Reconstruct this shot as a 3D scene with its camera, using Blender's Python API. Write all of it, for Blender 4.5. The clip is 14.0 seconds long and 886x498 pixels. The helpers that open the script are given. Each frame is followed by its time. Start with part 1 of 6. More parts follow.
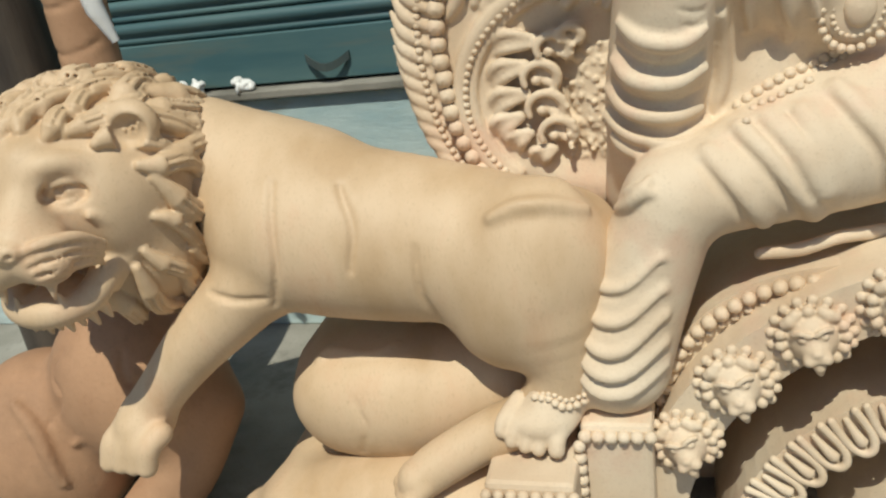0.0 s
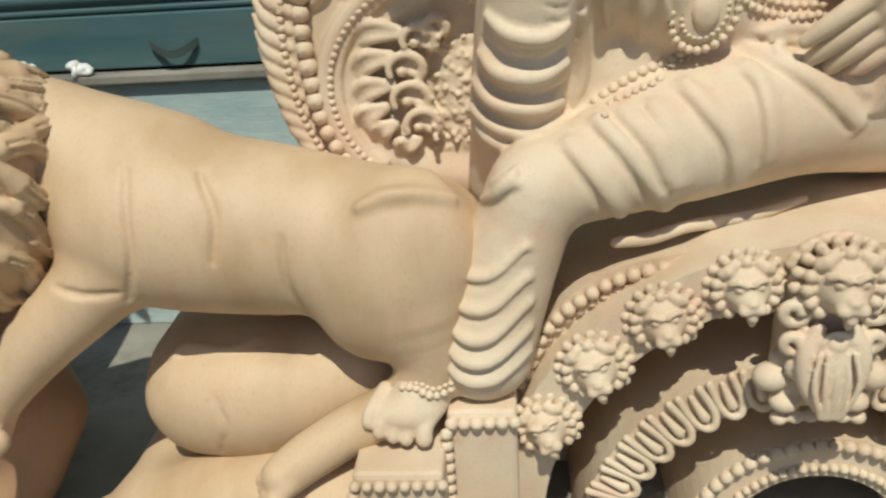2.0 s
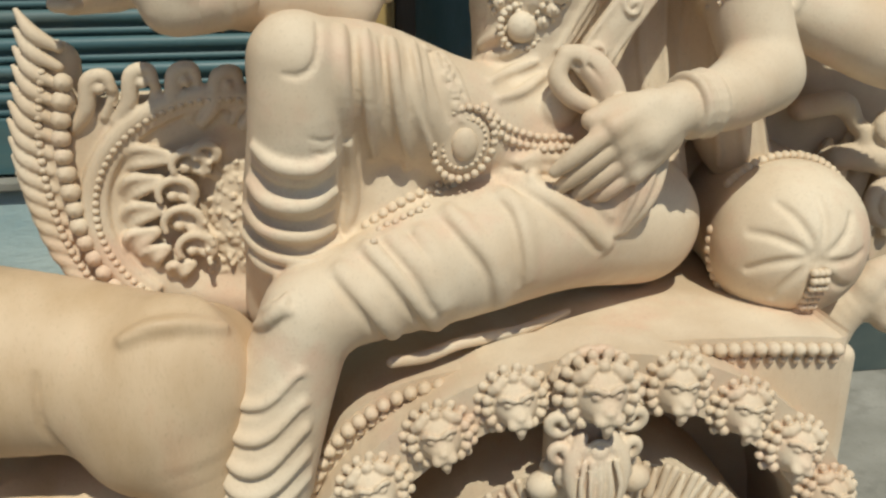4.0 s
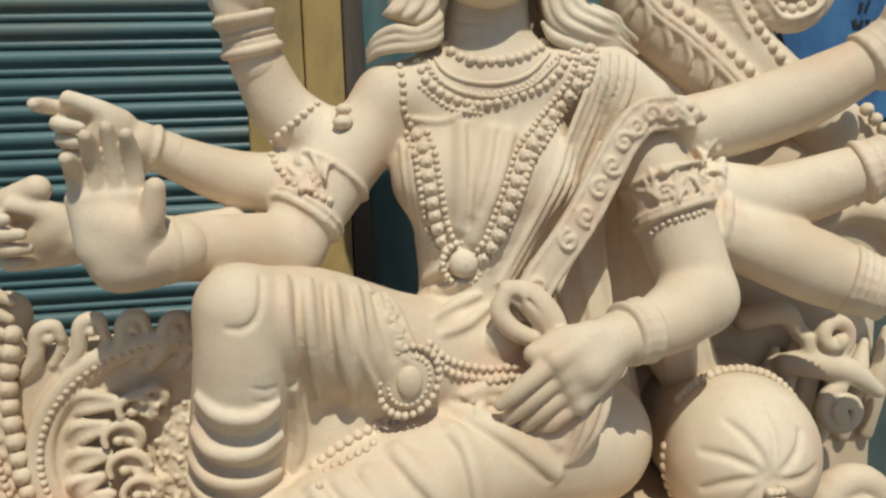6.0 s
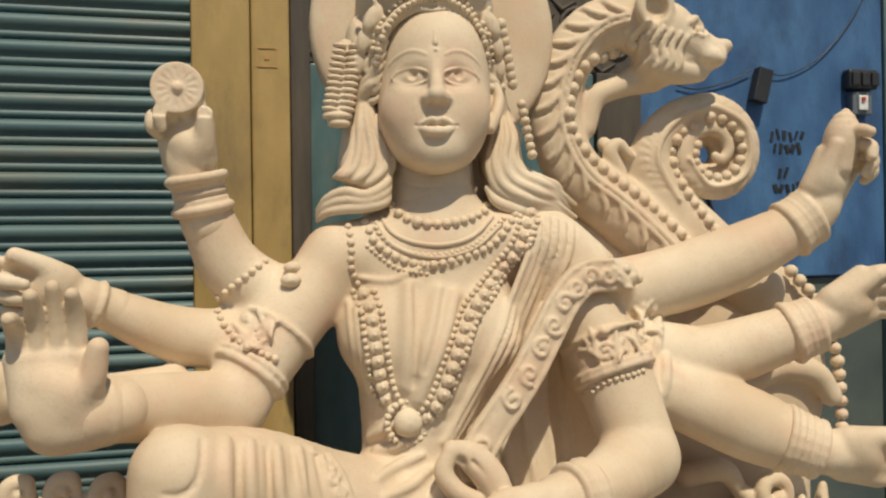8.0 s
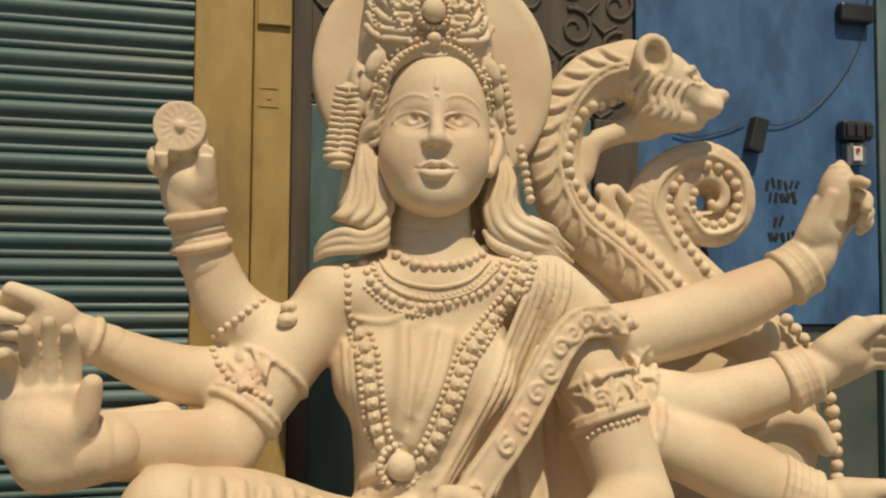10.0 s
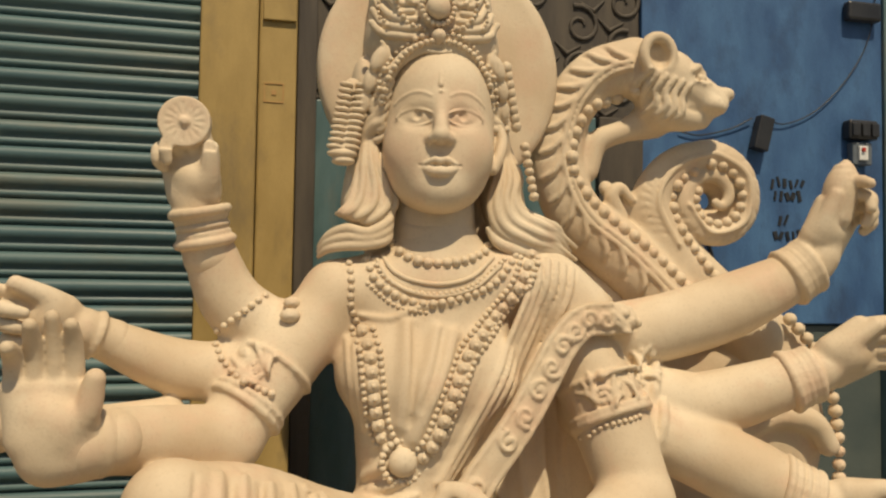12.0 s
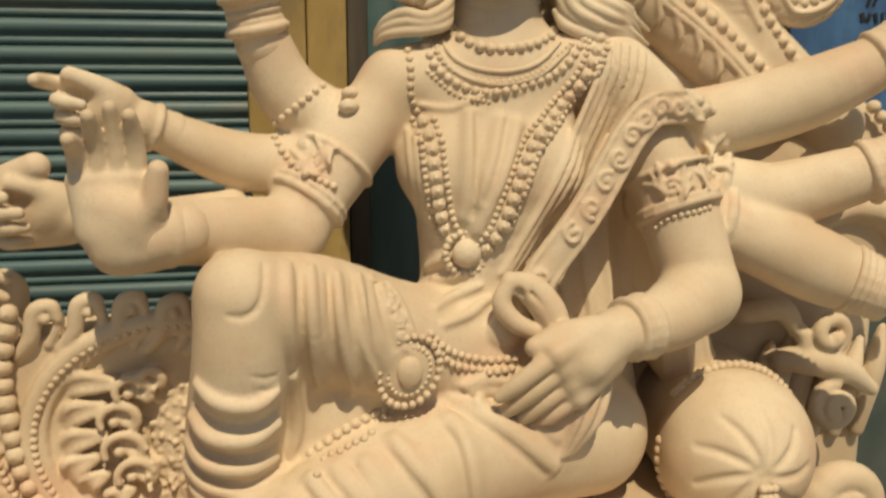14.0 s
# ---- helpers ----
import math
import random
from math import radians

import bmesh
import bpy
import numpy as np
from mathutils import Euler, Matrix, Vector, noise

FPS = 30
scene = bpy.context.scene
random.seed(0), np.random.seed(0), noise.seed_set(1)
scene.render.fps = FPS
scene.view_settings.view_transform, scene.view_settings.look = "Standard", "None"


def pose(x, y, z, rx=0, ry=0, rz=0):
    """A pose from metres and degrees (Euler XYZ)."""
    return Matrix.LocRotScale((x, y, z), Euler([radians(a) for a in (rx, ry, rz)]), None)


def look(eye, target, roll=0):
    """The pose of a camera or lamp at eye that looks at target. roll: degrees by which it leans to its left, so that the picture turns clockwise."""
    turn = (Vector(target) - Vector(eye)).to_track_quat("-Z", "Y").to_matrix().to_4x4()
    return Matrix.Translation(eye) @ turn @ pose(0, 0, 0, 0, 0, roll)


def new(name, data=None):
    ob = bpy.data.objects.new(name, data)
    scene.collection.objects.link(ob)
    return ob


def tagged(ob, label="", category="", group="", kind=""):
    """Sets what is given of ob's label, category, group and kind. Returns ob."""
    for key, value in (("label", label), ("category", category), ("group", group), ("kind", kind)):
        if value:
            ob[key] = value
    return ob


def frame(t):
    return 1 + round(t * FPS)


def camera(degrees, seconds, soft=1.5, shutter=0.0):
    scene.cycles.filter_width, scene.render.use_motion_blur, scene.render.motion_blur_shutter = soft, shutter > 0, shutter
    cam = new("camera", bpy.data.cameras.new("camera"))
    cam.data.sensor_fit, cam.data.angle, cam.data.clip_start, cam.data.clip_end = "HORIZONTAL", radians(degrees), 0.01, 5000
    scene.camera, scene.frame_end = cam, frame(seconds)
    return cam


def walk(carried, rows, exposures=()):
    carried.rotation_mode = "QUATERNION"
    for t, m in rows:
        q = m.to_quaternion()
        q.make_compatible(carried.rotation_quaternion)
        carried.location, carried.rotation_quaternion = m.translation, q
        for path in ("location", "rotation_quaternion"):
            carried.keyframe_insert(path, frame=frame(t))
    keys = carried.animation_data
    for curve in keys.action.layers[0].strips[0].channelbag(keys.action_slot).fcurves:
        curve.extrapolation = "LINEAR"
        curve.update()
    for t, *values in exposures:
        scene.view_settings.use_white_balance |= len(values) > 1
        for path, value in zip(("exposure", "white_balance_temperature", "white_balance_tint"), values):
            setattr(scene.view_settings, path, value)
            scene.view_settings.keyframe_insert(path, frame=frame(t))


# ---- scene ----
cam = camera(54.7, 14.0, soft=2.3, shutter=0.3)
PATH = [
    (0, (0.148, -0.17, 1.155), (-0.391, 1.579, 0.348), -8.6),
    (0.5, (0.176, -0.165, 1.142), (-0.357, 1.584, 0.332), -8.1),
    (1, (0.186, -0.159, 1.143), (-0.312, 1.591, 0.313), -7.7),
    (1.5, (0.147, -0.167, 1.142), (-0.223, 1.61, 0.302), -6.2),
    (2, (0.091, -0.182, 1.141), (-0.077, 1.623, 0.297), -4.0),
    (2.5, (0.103, -0.185, 1.131), (0.083, 1.639, 0.311), -2.2),
    (3, (0.175, -0.171, 1.156), (0.235, 1.649, 0.33), -1.4),
    (3.2, (0.147, -0.178, 1.144), (0.296, 1.651, 0.349), -0.6),
    (5.3, (0.243, -0.173, 1.334), (0.548, 1.742, 0.845), -0.9),
    (5.5, (0.245, -0.176, 1.334), (0.549, 1.751, 0.893), -1.2),
    (6, (0.251, -0.183, 1.35), (0.575, 1.767, 1.048), -1.8),
    (6.5, (0.24, -0.19, 1.374), (0.617, 1.767, 1.205), -1.7),
    (7, (0.246, -0.205, 1.383), (0.643, 1.754, 1.313), -1.9),
    (7.5, (0.241, -0.201, 1.394), (0.675, 1.751, 1.37), -1.3),
    (8, (0.236, -0.203, 1.398), (0.708, 1.741, 1.41), -0.8),
    (10.5, (0.23, -0.21, 1.408), (0.711, 1.728, 1.518), 0.5),
    (11, (0.235, -0.214, 1.411), (0.717, 1.724, 1.524), 0.6),
    (11.5, (0.237, -0.213, 1.402), (0.712, 1.726, 1.523), 0.6),
    (12, (0.233, -0.209, 1.407), (0.705, 1.732, 1.501), 0.8),
    (12.5, (0.237, -0.213, 1.401), (0.697, 1.732, 1.491), 0.5),
    (13, (0.237, -0.206, 1.401), (0.688, 1.742, 1.444), 0.3),
    (13.5, (0.244, -0.194, 1.387), (0.652, 1.76, 1.259), -0.3),
    (14, (0.223, -0.153, 1.384), (0.574, 1.781, 1.015), 0.1),
]
EXPOSURES = [(0.0, 0.00, 6300, 3), (3.2, -0.11, 6300, 3), (5.3, -0.13, 6150, 2), (6.5, -0.12, 6150, 2), (7.5, -0.06, 6950, 7), (8.2, -0.13, 7250, 8), (10.3, -0.22, 8450, 9), (13.0, -0.22, 8450, 9), (14.0, -0.27, 8450, 7)]
walk(cam, [(t, look(eye, target, roll)) for t, eye, target, roll in PATH], EXPOSURES)

# ---- daylight ----
SUN_ELEVATION, SUN_AZIMUTH = 59.0, -4.0   # azimuth: degrees to the left of the way from the shop front to the street
sun_dir = Vector((-math.sin(radians(SUN_AZIMUTH)) * math.cos(radians(SUN_ELEVATION)),
                  -math.cos(radians(SUN_AZIMUTH)) * math.cos(radians(SUN_ELEVATION)),
                  math.sin(radians(SUN_ELEVATION))))
world = bpy.data.worlds.new("world")
scene.world = world
world.use_nodes = True
sky = world.node_tree.nodes.new("ShaderNodeTexSky")
sky.sky_type, sky.sun_disc = "NISHITA", False
sky.sun_elevation = radians(SUN_ELEVATION)
sky.sun_rotation = math.atan2(sun_dir.x, sun_dir.y)
world.node_tree.links.new(sky.outputs[0], world.node_tree.nodes["Background"].inputs[0])
world.node_tree.nodes["Background"].inputs[1].default_value = 0.085
sun = new("sun", bpy.data.lights.new("sun", "SUN"))
sun.data.energy, sun.data.angle, sun.data.color = 3.9, radians(0.6), (1.0, 0.93, 0.80)
sun.matrix_world = look(sun_dir * 10, (0, 0, 0))
GROUND = -0.32


# ---- materials ----
def material(name, low, high, scale=6.0, rough=0.7, bump=0.2, grain=180.0, metal=0.0, spots=None, spot_scale=3.0, per_piece=0.0, streak=(1, 1, 1)):
    """A surface between two colours, mottled at two scales, with fine relief and, if given, blotches of a third colour."""
    m = bpy.data.materials.new(name)
    m.use_nodes = True
    nt = m.node_tree
    n, l = nt.nodes, nt.links
    bsdf = n["Principled BSDF"]
    bsdf.inputs["Roughness"].default_value, bsdf.inputs["Metallic"].default_value = rough, metal
    geo = n.new("ShaderNodeNewGeometry")
    mp = n.new("ShaderNodeMapping")
    mp.inputs["Scale"].default_value = streak
    l.new(geo.outputs["Position"], mp.inputs[0])

    def noise_node(s, detail, rgh=0.55):
        a = n.new("ShaderNodeTexNoise")
        a.inputs["Scale"].default_value, a.inputs["Detail"].default_value, a.inputs["Roughness"].default_value = s, detail, rgh
        l.new(mp.outputs[0], a.inputs["Vector"])
        return a

    def ramp(src, lo, hi, a, b):
        r = n.new("ShaderNodeMapRange")
        r.inputs[1].default_value, r.inputs[2].default_value, r.inputs[3].default_value, r.inputs[4].default_value = lo, hi, a, b
        l.new(src, r.inputs[0])
        return r.outputs[0]

    def mix(fac, a, b):
        x = n.new("ShaderNodeMix")
        x.data_type = "RGBA"
        l.new(fac, x.inputs[0])
        for s, v in ((x.inputs[6], a), (x.inputs[7], b)):
            if isinstance(v, tuple):
                s.default_value = (*v, 1)
            else:
                l.new(v, s)
        return x.outputs[2]

    big, fine = noise_node(scale, 4), noise_node(grain, 3)
    fac = ramp(big.outputs[0], 0.33, 0.67, 0, 1)
    col = mix(fac, low, high)
    if spots:
        sp = noise_node(spot_scale, 6, 0.65)
        col = mix(ramp(sp.outputs[0], 0.52, 0.68, 0, 0.8), col, spots)
    dark = tuple(c * 0.72 for c in low)
    col = mix(ramp(fine.outputs[0], 0.55, 0.8, 0, 0.35), col, dark)
    if per_piece:
        info = n.new("ShaderNodeObjectInfo")
        col = mix(ramp(info.outputs["Random"], 0, 1, 0, per_piece), col, dark)
    l.new(col, bsdf.inputs["Base Color"])
    l.new(ramp(big.outputs[0], 0.2, 0.8, max(rough - 0.12, 0.05), min(rough + 0.1, 1)), bsdf.inputs["Roughness"])
    bp = n.new("ShaderNodeBump")
    bp.inputs["Strength"].default_value, bp.inputs["Distance"].default_value = bump, 0.004
    add = n.new("ShaderNodeMath")
    add.operation = "MULTIPLY_ADD"
    l.new(fine.outputs[0], add.inputs[0])
    add.inputs[1].default_value = 0.35
    med = noise_node(scale * 6, 4)
    l.new(med.outputs[0], add.inputs[2])
    l.new(add.outputs[0], bp.inputs["Height"])
    l.new(bp.outputs[0], bsdf.inputs["Normal"])
    return m


CLAY = material("pale clay", (0.57, 0.43, 0.29), (0.71, 0.59, 0.44), 4.0, 0.72, 0.34, 160.0, spots=(0.64, 0.44, 0.31), spot_scale=5.0)
LION_CLAY = material("lion clay", (0.50, 0.345, 0.20), (0.66, 0.50, 0.335), 3.5, 0.62, 0.32, 120.0, spots=(0.54, 0.34, 0.20), spot_scale=3.5, streak=(1.6, 1, 0.8))
RAW_CLAY = material("raw brown clay", (0.36, 0.20, 0.11), (0.44, 0.26, 0.15), 5.0, 0.8, 0.5, 90.0, spots=(0.28, 0.16, 0.09))
SHUTTER = material("teal shutter paint", (0.056, 0.122, 0.138), (0.095, 0.165, 0.165), 3.0, 0.5, 0.15, 140.0, spots=(0.15, 0.15, 0.115), spot_scale=2.0, streak=(0.6, 1, 5), per_piece=0.5)
SHUTTER_DARK = material("dark shutter rail", (0.05, 0.07, 0.07), (0.09, 0.11, 0.10), 4.0, 0.6, 0.2)
YELLOW = material("ochre pilaster paint", (0.33, 0.22, 0.075), (0.45, 0.31, 0.12), 4.0, 0.7, 0.3, 150.0, spots=(0.19, 0.14, 0.075), spot_scale=2.2, streak=(2, 1, 0.9))
BLUE = material("blue wall paint", (0.024, 0.080, 0.20), (0.052, 0.15, 0.31), 5.0, 0.62, 0.5, 120.0, spots=(0.022, 0.055, 0.13), spot_scale=3.2, streak=(1.6, 1, 0.8))
PLINTH = material("worn blue-grey plaster", (0.34, 0.46, 0.48), (0.50, 0.59, 0.58), 4.5, 0.8, 0.7, 110.0, spots=(0.31, 0.29, 0.24), spot_scale=2.6, streak=(0.7, 1, 1.8))
GREYBLUE = material("grey-blue door paint", (0.055, 0.115, 0.125), (0.12, 0.20, 0.21), 5.0, 0.45, 0.25, 130.0, spots=(0.16, 0.17, 0.15), spot_scale=3.5, streak=(2, 1, 0.6))
DARKWOOD = material("dark timber", (0.045, 0.035, 0.028), (0.10, 0.08, 0.06), 4.0, 0.65, 0.4, 120.0, streak=(4, 4, 0.5))
CONCRETE = material("dusty concrete", (0.20, 0.19, 0.16), (0.33, 0.31, 0.27), 3.0, 0.9, 0.7, 90.0, spots=(0.14, 0.13, 0.11), spot_scale=4.0)
WHITE = material("white crumpled plastic", (0.62, 0.62, 0.60), (0.75, 0.75, 0.73), 8.0, 0.45, 0.3)
BLACK = material("black plastic", (0.015, 0.015, 0.017), (0.03, 0.03, 0.033), 6.0, 0.4, 0.1)
RED = material("red switch", (0.45, 0.03, 0.02), (0.5, 0.04, 0.03), 6.0, 0.35, 0.05)
GREYBOX = material("grey switch box", (0.10, 0.12, 0.14), (0.16, 0.18, 0.20), 6.0, 0.45, 0.1)


# ---- mesh helpers ----
def empty(name, label, category, at=(0, 0, 0), kind="", group=""):
    ob = new(name)
    ob.location = at
    return tagged(ob, label, category, group, kind)


def obj(name, verts, faces, mat, parent=None, label="", smooth=False):
    me = bpy.data.meshes.new(name)
    me.from_pydata(verts, [], faces)
    me.materials.append(mat)
    if smooth:
        me.shade_smooth()
    ob = new(name, me)
    if parent:
        ob.parent = parent
        ob.matrix_parent_inverse = Matrix.Translation(parent.location).inverted() if parent.type == "EMPTY" else Matrix()
    if label:
        tagged(ob, label)
    return ob


def part(name, bm, mat, parent=None, label="", smooth=False):
    bmesh.ops.recalc_face_normals(bm, faces=bm.faces)
    me = bpy.data.meshes.new(name)
    bm.to_mesh(me)
    bm.free()
    me.materials.append(mat)
    if smooth:
        me.shade_smooth()
    ob = new(name, me)
    if parent:
        ob.parent = parent
        ob.matrix_parent_inverse = Matrix.Translation(parent.location).inverted() if parent.type == "EMPTY" else Matrix()
    if label:
        tagged(ob, label)
    return ob


def box(bm, lo, hi, bevel=0.0):
    made = bmesh.ops.create_cube(bm, size=1.0)["verts"]
    c, s = [(a + b) / 2 for a, b in zip(lo, hi)], [b - a for a, b in zip(lo, hi)]
    bmesh.ops.transform(bm, matrix=Matrix.LocRotScale(c, None, s), verts=made)
    if bevel:
        edges = list({e for v in made for e in v.link_edges})
        bmesh.ops.bevel(bm, geom=edges, offset=bevel, segments=2, affect="EDGES", profile=0.5)
    return bm


def band(a, b, y0, y1):
    """A solid between two rows of (x, z) points of equal length, from depth y0 to y1."""
    bm = bmesh.new()
    rows = []
    for (ax, az), (bx, bz) in zip(a, b):
        rows.append([bm.verts.new(p) for p in ((ax, y0, az), (bx, y0, bz), (bx, y1, bz), (ax, y1, az))])
    for r, s in zip(rows, rows[1:]):
        for i in range(4):
            j = (i + 1) % 4
            bm.faces.new((r[i], r[j], s[j], s[i]))
    bm.faces.new(rows[0])
    bm.faces.new(rows[-1][::-1])
    return bm


def spline(pts, n=8):
    """A smooth row of points through the given ones."""
    p = np.array(pts, float)
    p = np.vstack([2 * p[0] - p[1], p, 2 * p[-1] - p[-2]])
    out = []
    for i in range(1, len(p) - 2):
        for u in np.arange(n) / n:
            out.append(0.5 * (2 * p[i] + (p[i + 1] - p[i - 1]) * u + (2 * p[i - 1] - 5 * p[i] + 4 * p[i + 1] - p[i + 2]) * u ** 2
                              + (3 * p[i] - p[i - 1] - 3 * p[i + 1] + p[i + 2]) * u ** 3))
    out.append(p[-2])
    return np.array(out)


def spaced(pts, step, n=12):
    """Points at even steps along a smooth row."""
    p = spline(pts, n)
    s = np.concatenate([[0], np.cumsum(np.linalg.norm(np.diff(p, axis=0), axis=1))])
    k = max(int(round(s[-1] / step)), 1)
    at = np.linspace(0, s[-1], k + 1)
    return np.stack([np.interp(at, s, p[:, i]) for i in range(p.shape[1])], 1)


# ---- modelling in clay: a distance field that is blended, carved and then skinned ----
class Clay:
    def __init__(self, lo, hi, h):
        self.lo, self.h = np.array(lo, float), h
        self.n = np.ceil((np.array(hi) - self.lo) / h).astype(int) + 1
        self.d = np.full(self.n, 0.3, np.float32)

    def part_of(self, lo, hi, pad):
        a = np.clip(np.floor((np.array(lo) - pad - self.lo) / self.h).astype(int), 0, self.n)
        b = np.clip(np.ceil((np.array(hi) + pad - self.lo) / self.h).astype(int) + 1, 0, self.n)
        if (b <= a).any():
            return None, None
        ax = [(self.lo[i] + self.h * np.arange(a[i], b[i])).astype(np.float32) for i in range(3)]
        return (slice(a[0], b[0]), slice(a[1], b[1]), slice(a[2], b[2])), (ax[0][:, None, None], ax[1][None, :, None], ax[2][None, None, :])

    def put(self, sl, nd, k, cut=False):
        d = self.d[sl]
        if cut:
            nd, d = -nd, d
            t = np.clip(0.5 - 0.5 * (nd - d) / k, 0, 1)
            self.d[sl] = nd + (d - nd) * t + k * t * (1 - t)
        else:
            t = np.clip(0.5 + 0.5 * (d - nd) / k, 0, 1)
            self.d[sl] = d + (nd - d) * t - k * t * (1 - t)

    def tube(self, pts, radii, k=0.02, cut=False, n=5, flat=1.0, smooth=True):
        """A rounded tube through points; radii one number or one for each point. flat: its depth over its width."""
        pts = [tuple(p) for p in pts]
        radii = [radii] * len(pts) if isinstance(radii, (int, float)) else list(radii)
        q = np.array([(*p, r) for p, r in zip(pts, radii)])
        q = spline(q, n) if (len(q) > 2 and smooth) else q
        rm = q[:, 3].max()
        sl, g = self.part_of(q[:, :3].min(0), q[:, :3].max(0), rm + 1.6 * k + 2 * self.h)
        if sl is None:
            return
        best = None
        for a, b in zip(q, q[1:]):
            ab = b[:3] - a[:3]
            w = np.array([1, 1 / flat, 1])
            den = float(((ab * w) ** 2).sum()) + 1e-12
            px, py, pz = g[0] - a[0], (g[1] - a[1]) / flat, g[2] - a[2]
            u = np.clip((px * ab[0] + py * (ab[1] / flat) + pz * ab[2]) / den, 0, 1)
            dd = np.sqrt((px - u * ab[0]) ** 2 + (py - u * ab[1] / flat) ** 2 + (pz - u * ab[2]) ** 2) - (a[3] + u * (b[3] - a[3]))
            best = dd if best is None else np.minimum(best, dd)
        self.put(sl, best.astype(np.float32) * min(1.0, flat), k, cut)

    def ell(self, c, r, k=0.02, rot=(0, 0, 0), cut=False):
        """An ellipsoid, turned by rot degrees."""
        r = np.array(r, float)
        m = np.array(Euler([radians(a) for a in rot]).to_matrix())
        ext = np.sqrt((m ** 2 * r[None, :] ** 2).sum(1))
        sl, g = self.part_of(np.array(c) - ext, np.array(c) + ext, 1.6 * k + 2 * self.h)
        if sl is None:
            return
        p = [g[i] - c[i] for i in range(3)]
        q = [(m[0, i] * p[0] + m[1, i] * p[1] + m[2, i] * p[2]) / r[i] for i in range(3)]
        k0 = np.sqrt(q[0] ** 2 + q[1] ** 2 + q[2] ** 2)
        k1 = np.sqrt((q[0] / r[0]) ** 2 + (q[1] / r[1]) ** 2 + (q[2] / r[2]) ** 2) + 1e-9
        self.put(sl, (k0 * (k0 - 1) / k1).astype(np.float32), k, cut)

    def slab(self, lo, hi, rnd=0.02, k=0.02, cut=False):
        sl, g = self.part_of(lo, hi, 1.6 * k + 2 * self.h)
        if sl is None:
            return
        q = [np.abs(g[i] - (lo[i] + hi[i]) / 2) - ((hi[i] - lo[i]) / 2 - rnd) for i in range(3)]
        out = np.sqrt(sum(np.maximum(a, 0) ** 2 for a in q)) + np.minimum(np.maximum(np.maximum(q[0], q[1]), q[2]), 0) - rnd
        self.put(sl, out.astype(np.float32), k, cut)

    def front(self, xz):
        """The depth at which the clay begins, seen from the street, at each (x, z)."""
        xz = np.atleast_2d(np.array(xz, float))
        i = np.clip(np.round((xz[:, 0] - self.lo[0]) / self.h).astype(int), 0, self.n[0] - 1)
        j = np.clip(np.round((xz[:, 1] - self.lo[2]) / self.h).astype(int), 0, self.n[2] - 1)
        col = self.d[i, :, j]
        inside = col < 0
        f = inside.argmax(1)
        a = np.arange(len(f))
        d1, d0 = col[a, f], col[a, np.maximum(f - 1, 0)]
        u = np.where(f > 0, d0 / (d0 - d1 + 1e-9), 0)
        y = self.lo[1] + self.h * (np.maximum(f - 1, 0) + u)
        return np.where(inside.any(1), y, np.nan)

    def on(self, xz, lift=0.0):
        """Points of the clay's front at each (x, z), where it has any."""
        xz = np.atleast_2d(np.array(xz, float))
        y = self.front(xz) - lift
        ok = ~np.isnan(y)
        return np.stack([xz[ok, 0], y[ok], xz[ok, 1]], 1)

    def ridge(self, xz, r, k=0.01, lift=0.0, cut=False, n=6, taper=True):
        """A fold or groove that runs over the clay's front along (x, z) points."""
        p = self.on(spline(xz, n), lift)
        if len(p) < 3:
            return
        p = p[np.abs(p[:, 1] - np.median(p[:, 1])) < 0.05]
        if len(p) < 3:
            return
        rr = np.full(len(p), float(r))
        if taper:
            rr *= 0.35 + 0.65 * np.sin(np.pi * np.linspace(0.06, 0.94, len(p))) ** 0.6
        y = p[:, 1]
        for _ in range(3):
            y = np.concatenate([[y[0]], (y[:-2] + 2 * y[1:-1] + y[2:]) / 4, [y[-1]]])
        p[:, 1] = y
        self.tube(p, list(rr), k, cut, smooth=False)

    def skin(self):
        """Corners and quads of the clay's surface."""
        d, n = self.d, self.n
        d[0], d[-1], d[:, 0], d[:, -1], d[:, :, 0], d[:, :, -1] = 0.1, 0.1, 0.1, 0.1, 0.1, 0.1
        s = d < 0
        c = s[:-1, :-1, :-1].astype(np.uint8)
        tot = sum(s[i:n[0] - 1 + i, j:n[1] - 1 + j, k:n[2] - 1 + k].astype(np.uint8) for i in (0, 1) for j in (0, 1) for k in (0, 1))
        cells = np.argwhere((tot > 0) & (tot < 8))
        ids = np.full(n - 1, -1, np.int32)
        ids[tuple(cells.T)] = np.arange(len(cells))
        acc, cnt = np.zeros((len(cells), 3)), np.zeros(len(cells))
        for axis in range(3):
            o1, o2 = [a for a in range(3) if a != axis]
            for u in (0, 1):
                for v in (0, 1):
                    off = np.zeros(3, int)
                    off[o1], off[o2] = u, v
                    a = cells + off
                    b = a.copy()
                    b[:, axis] += 1
                    da, db = d[tuple(a.T)], d[tuple(b.T)]
                    m = (da < 0) != (db < 0)
                    f = np.where(m, da / np.where(m, da - db, 1), 0)
                    p = a.astype(float)
                    p[:, axis] += f
                    acc[m] += p[m]
                    cnt[m] += 1
        verts = self.lo + self.h * acc / cnt[:, None]
        quads = []
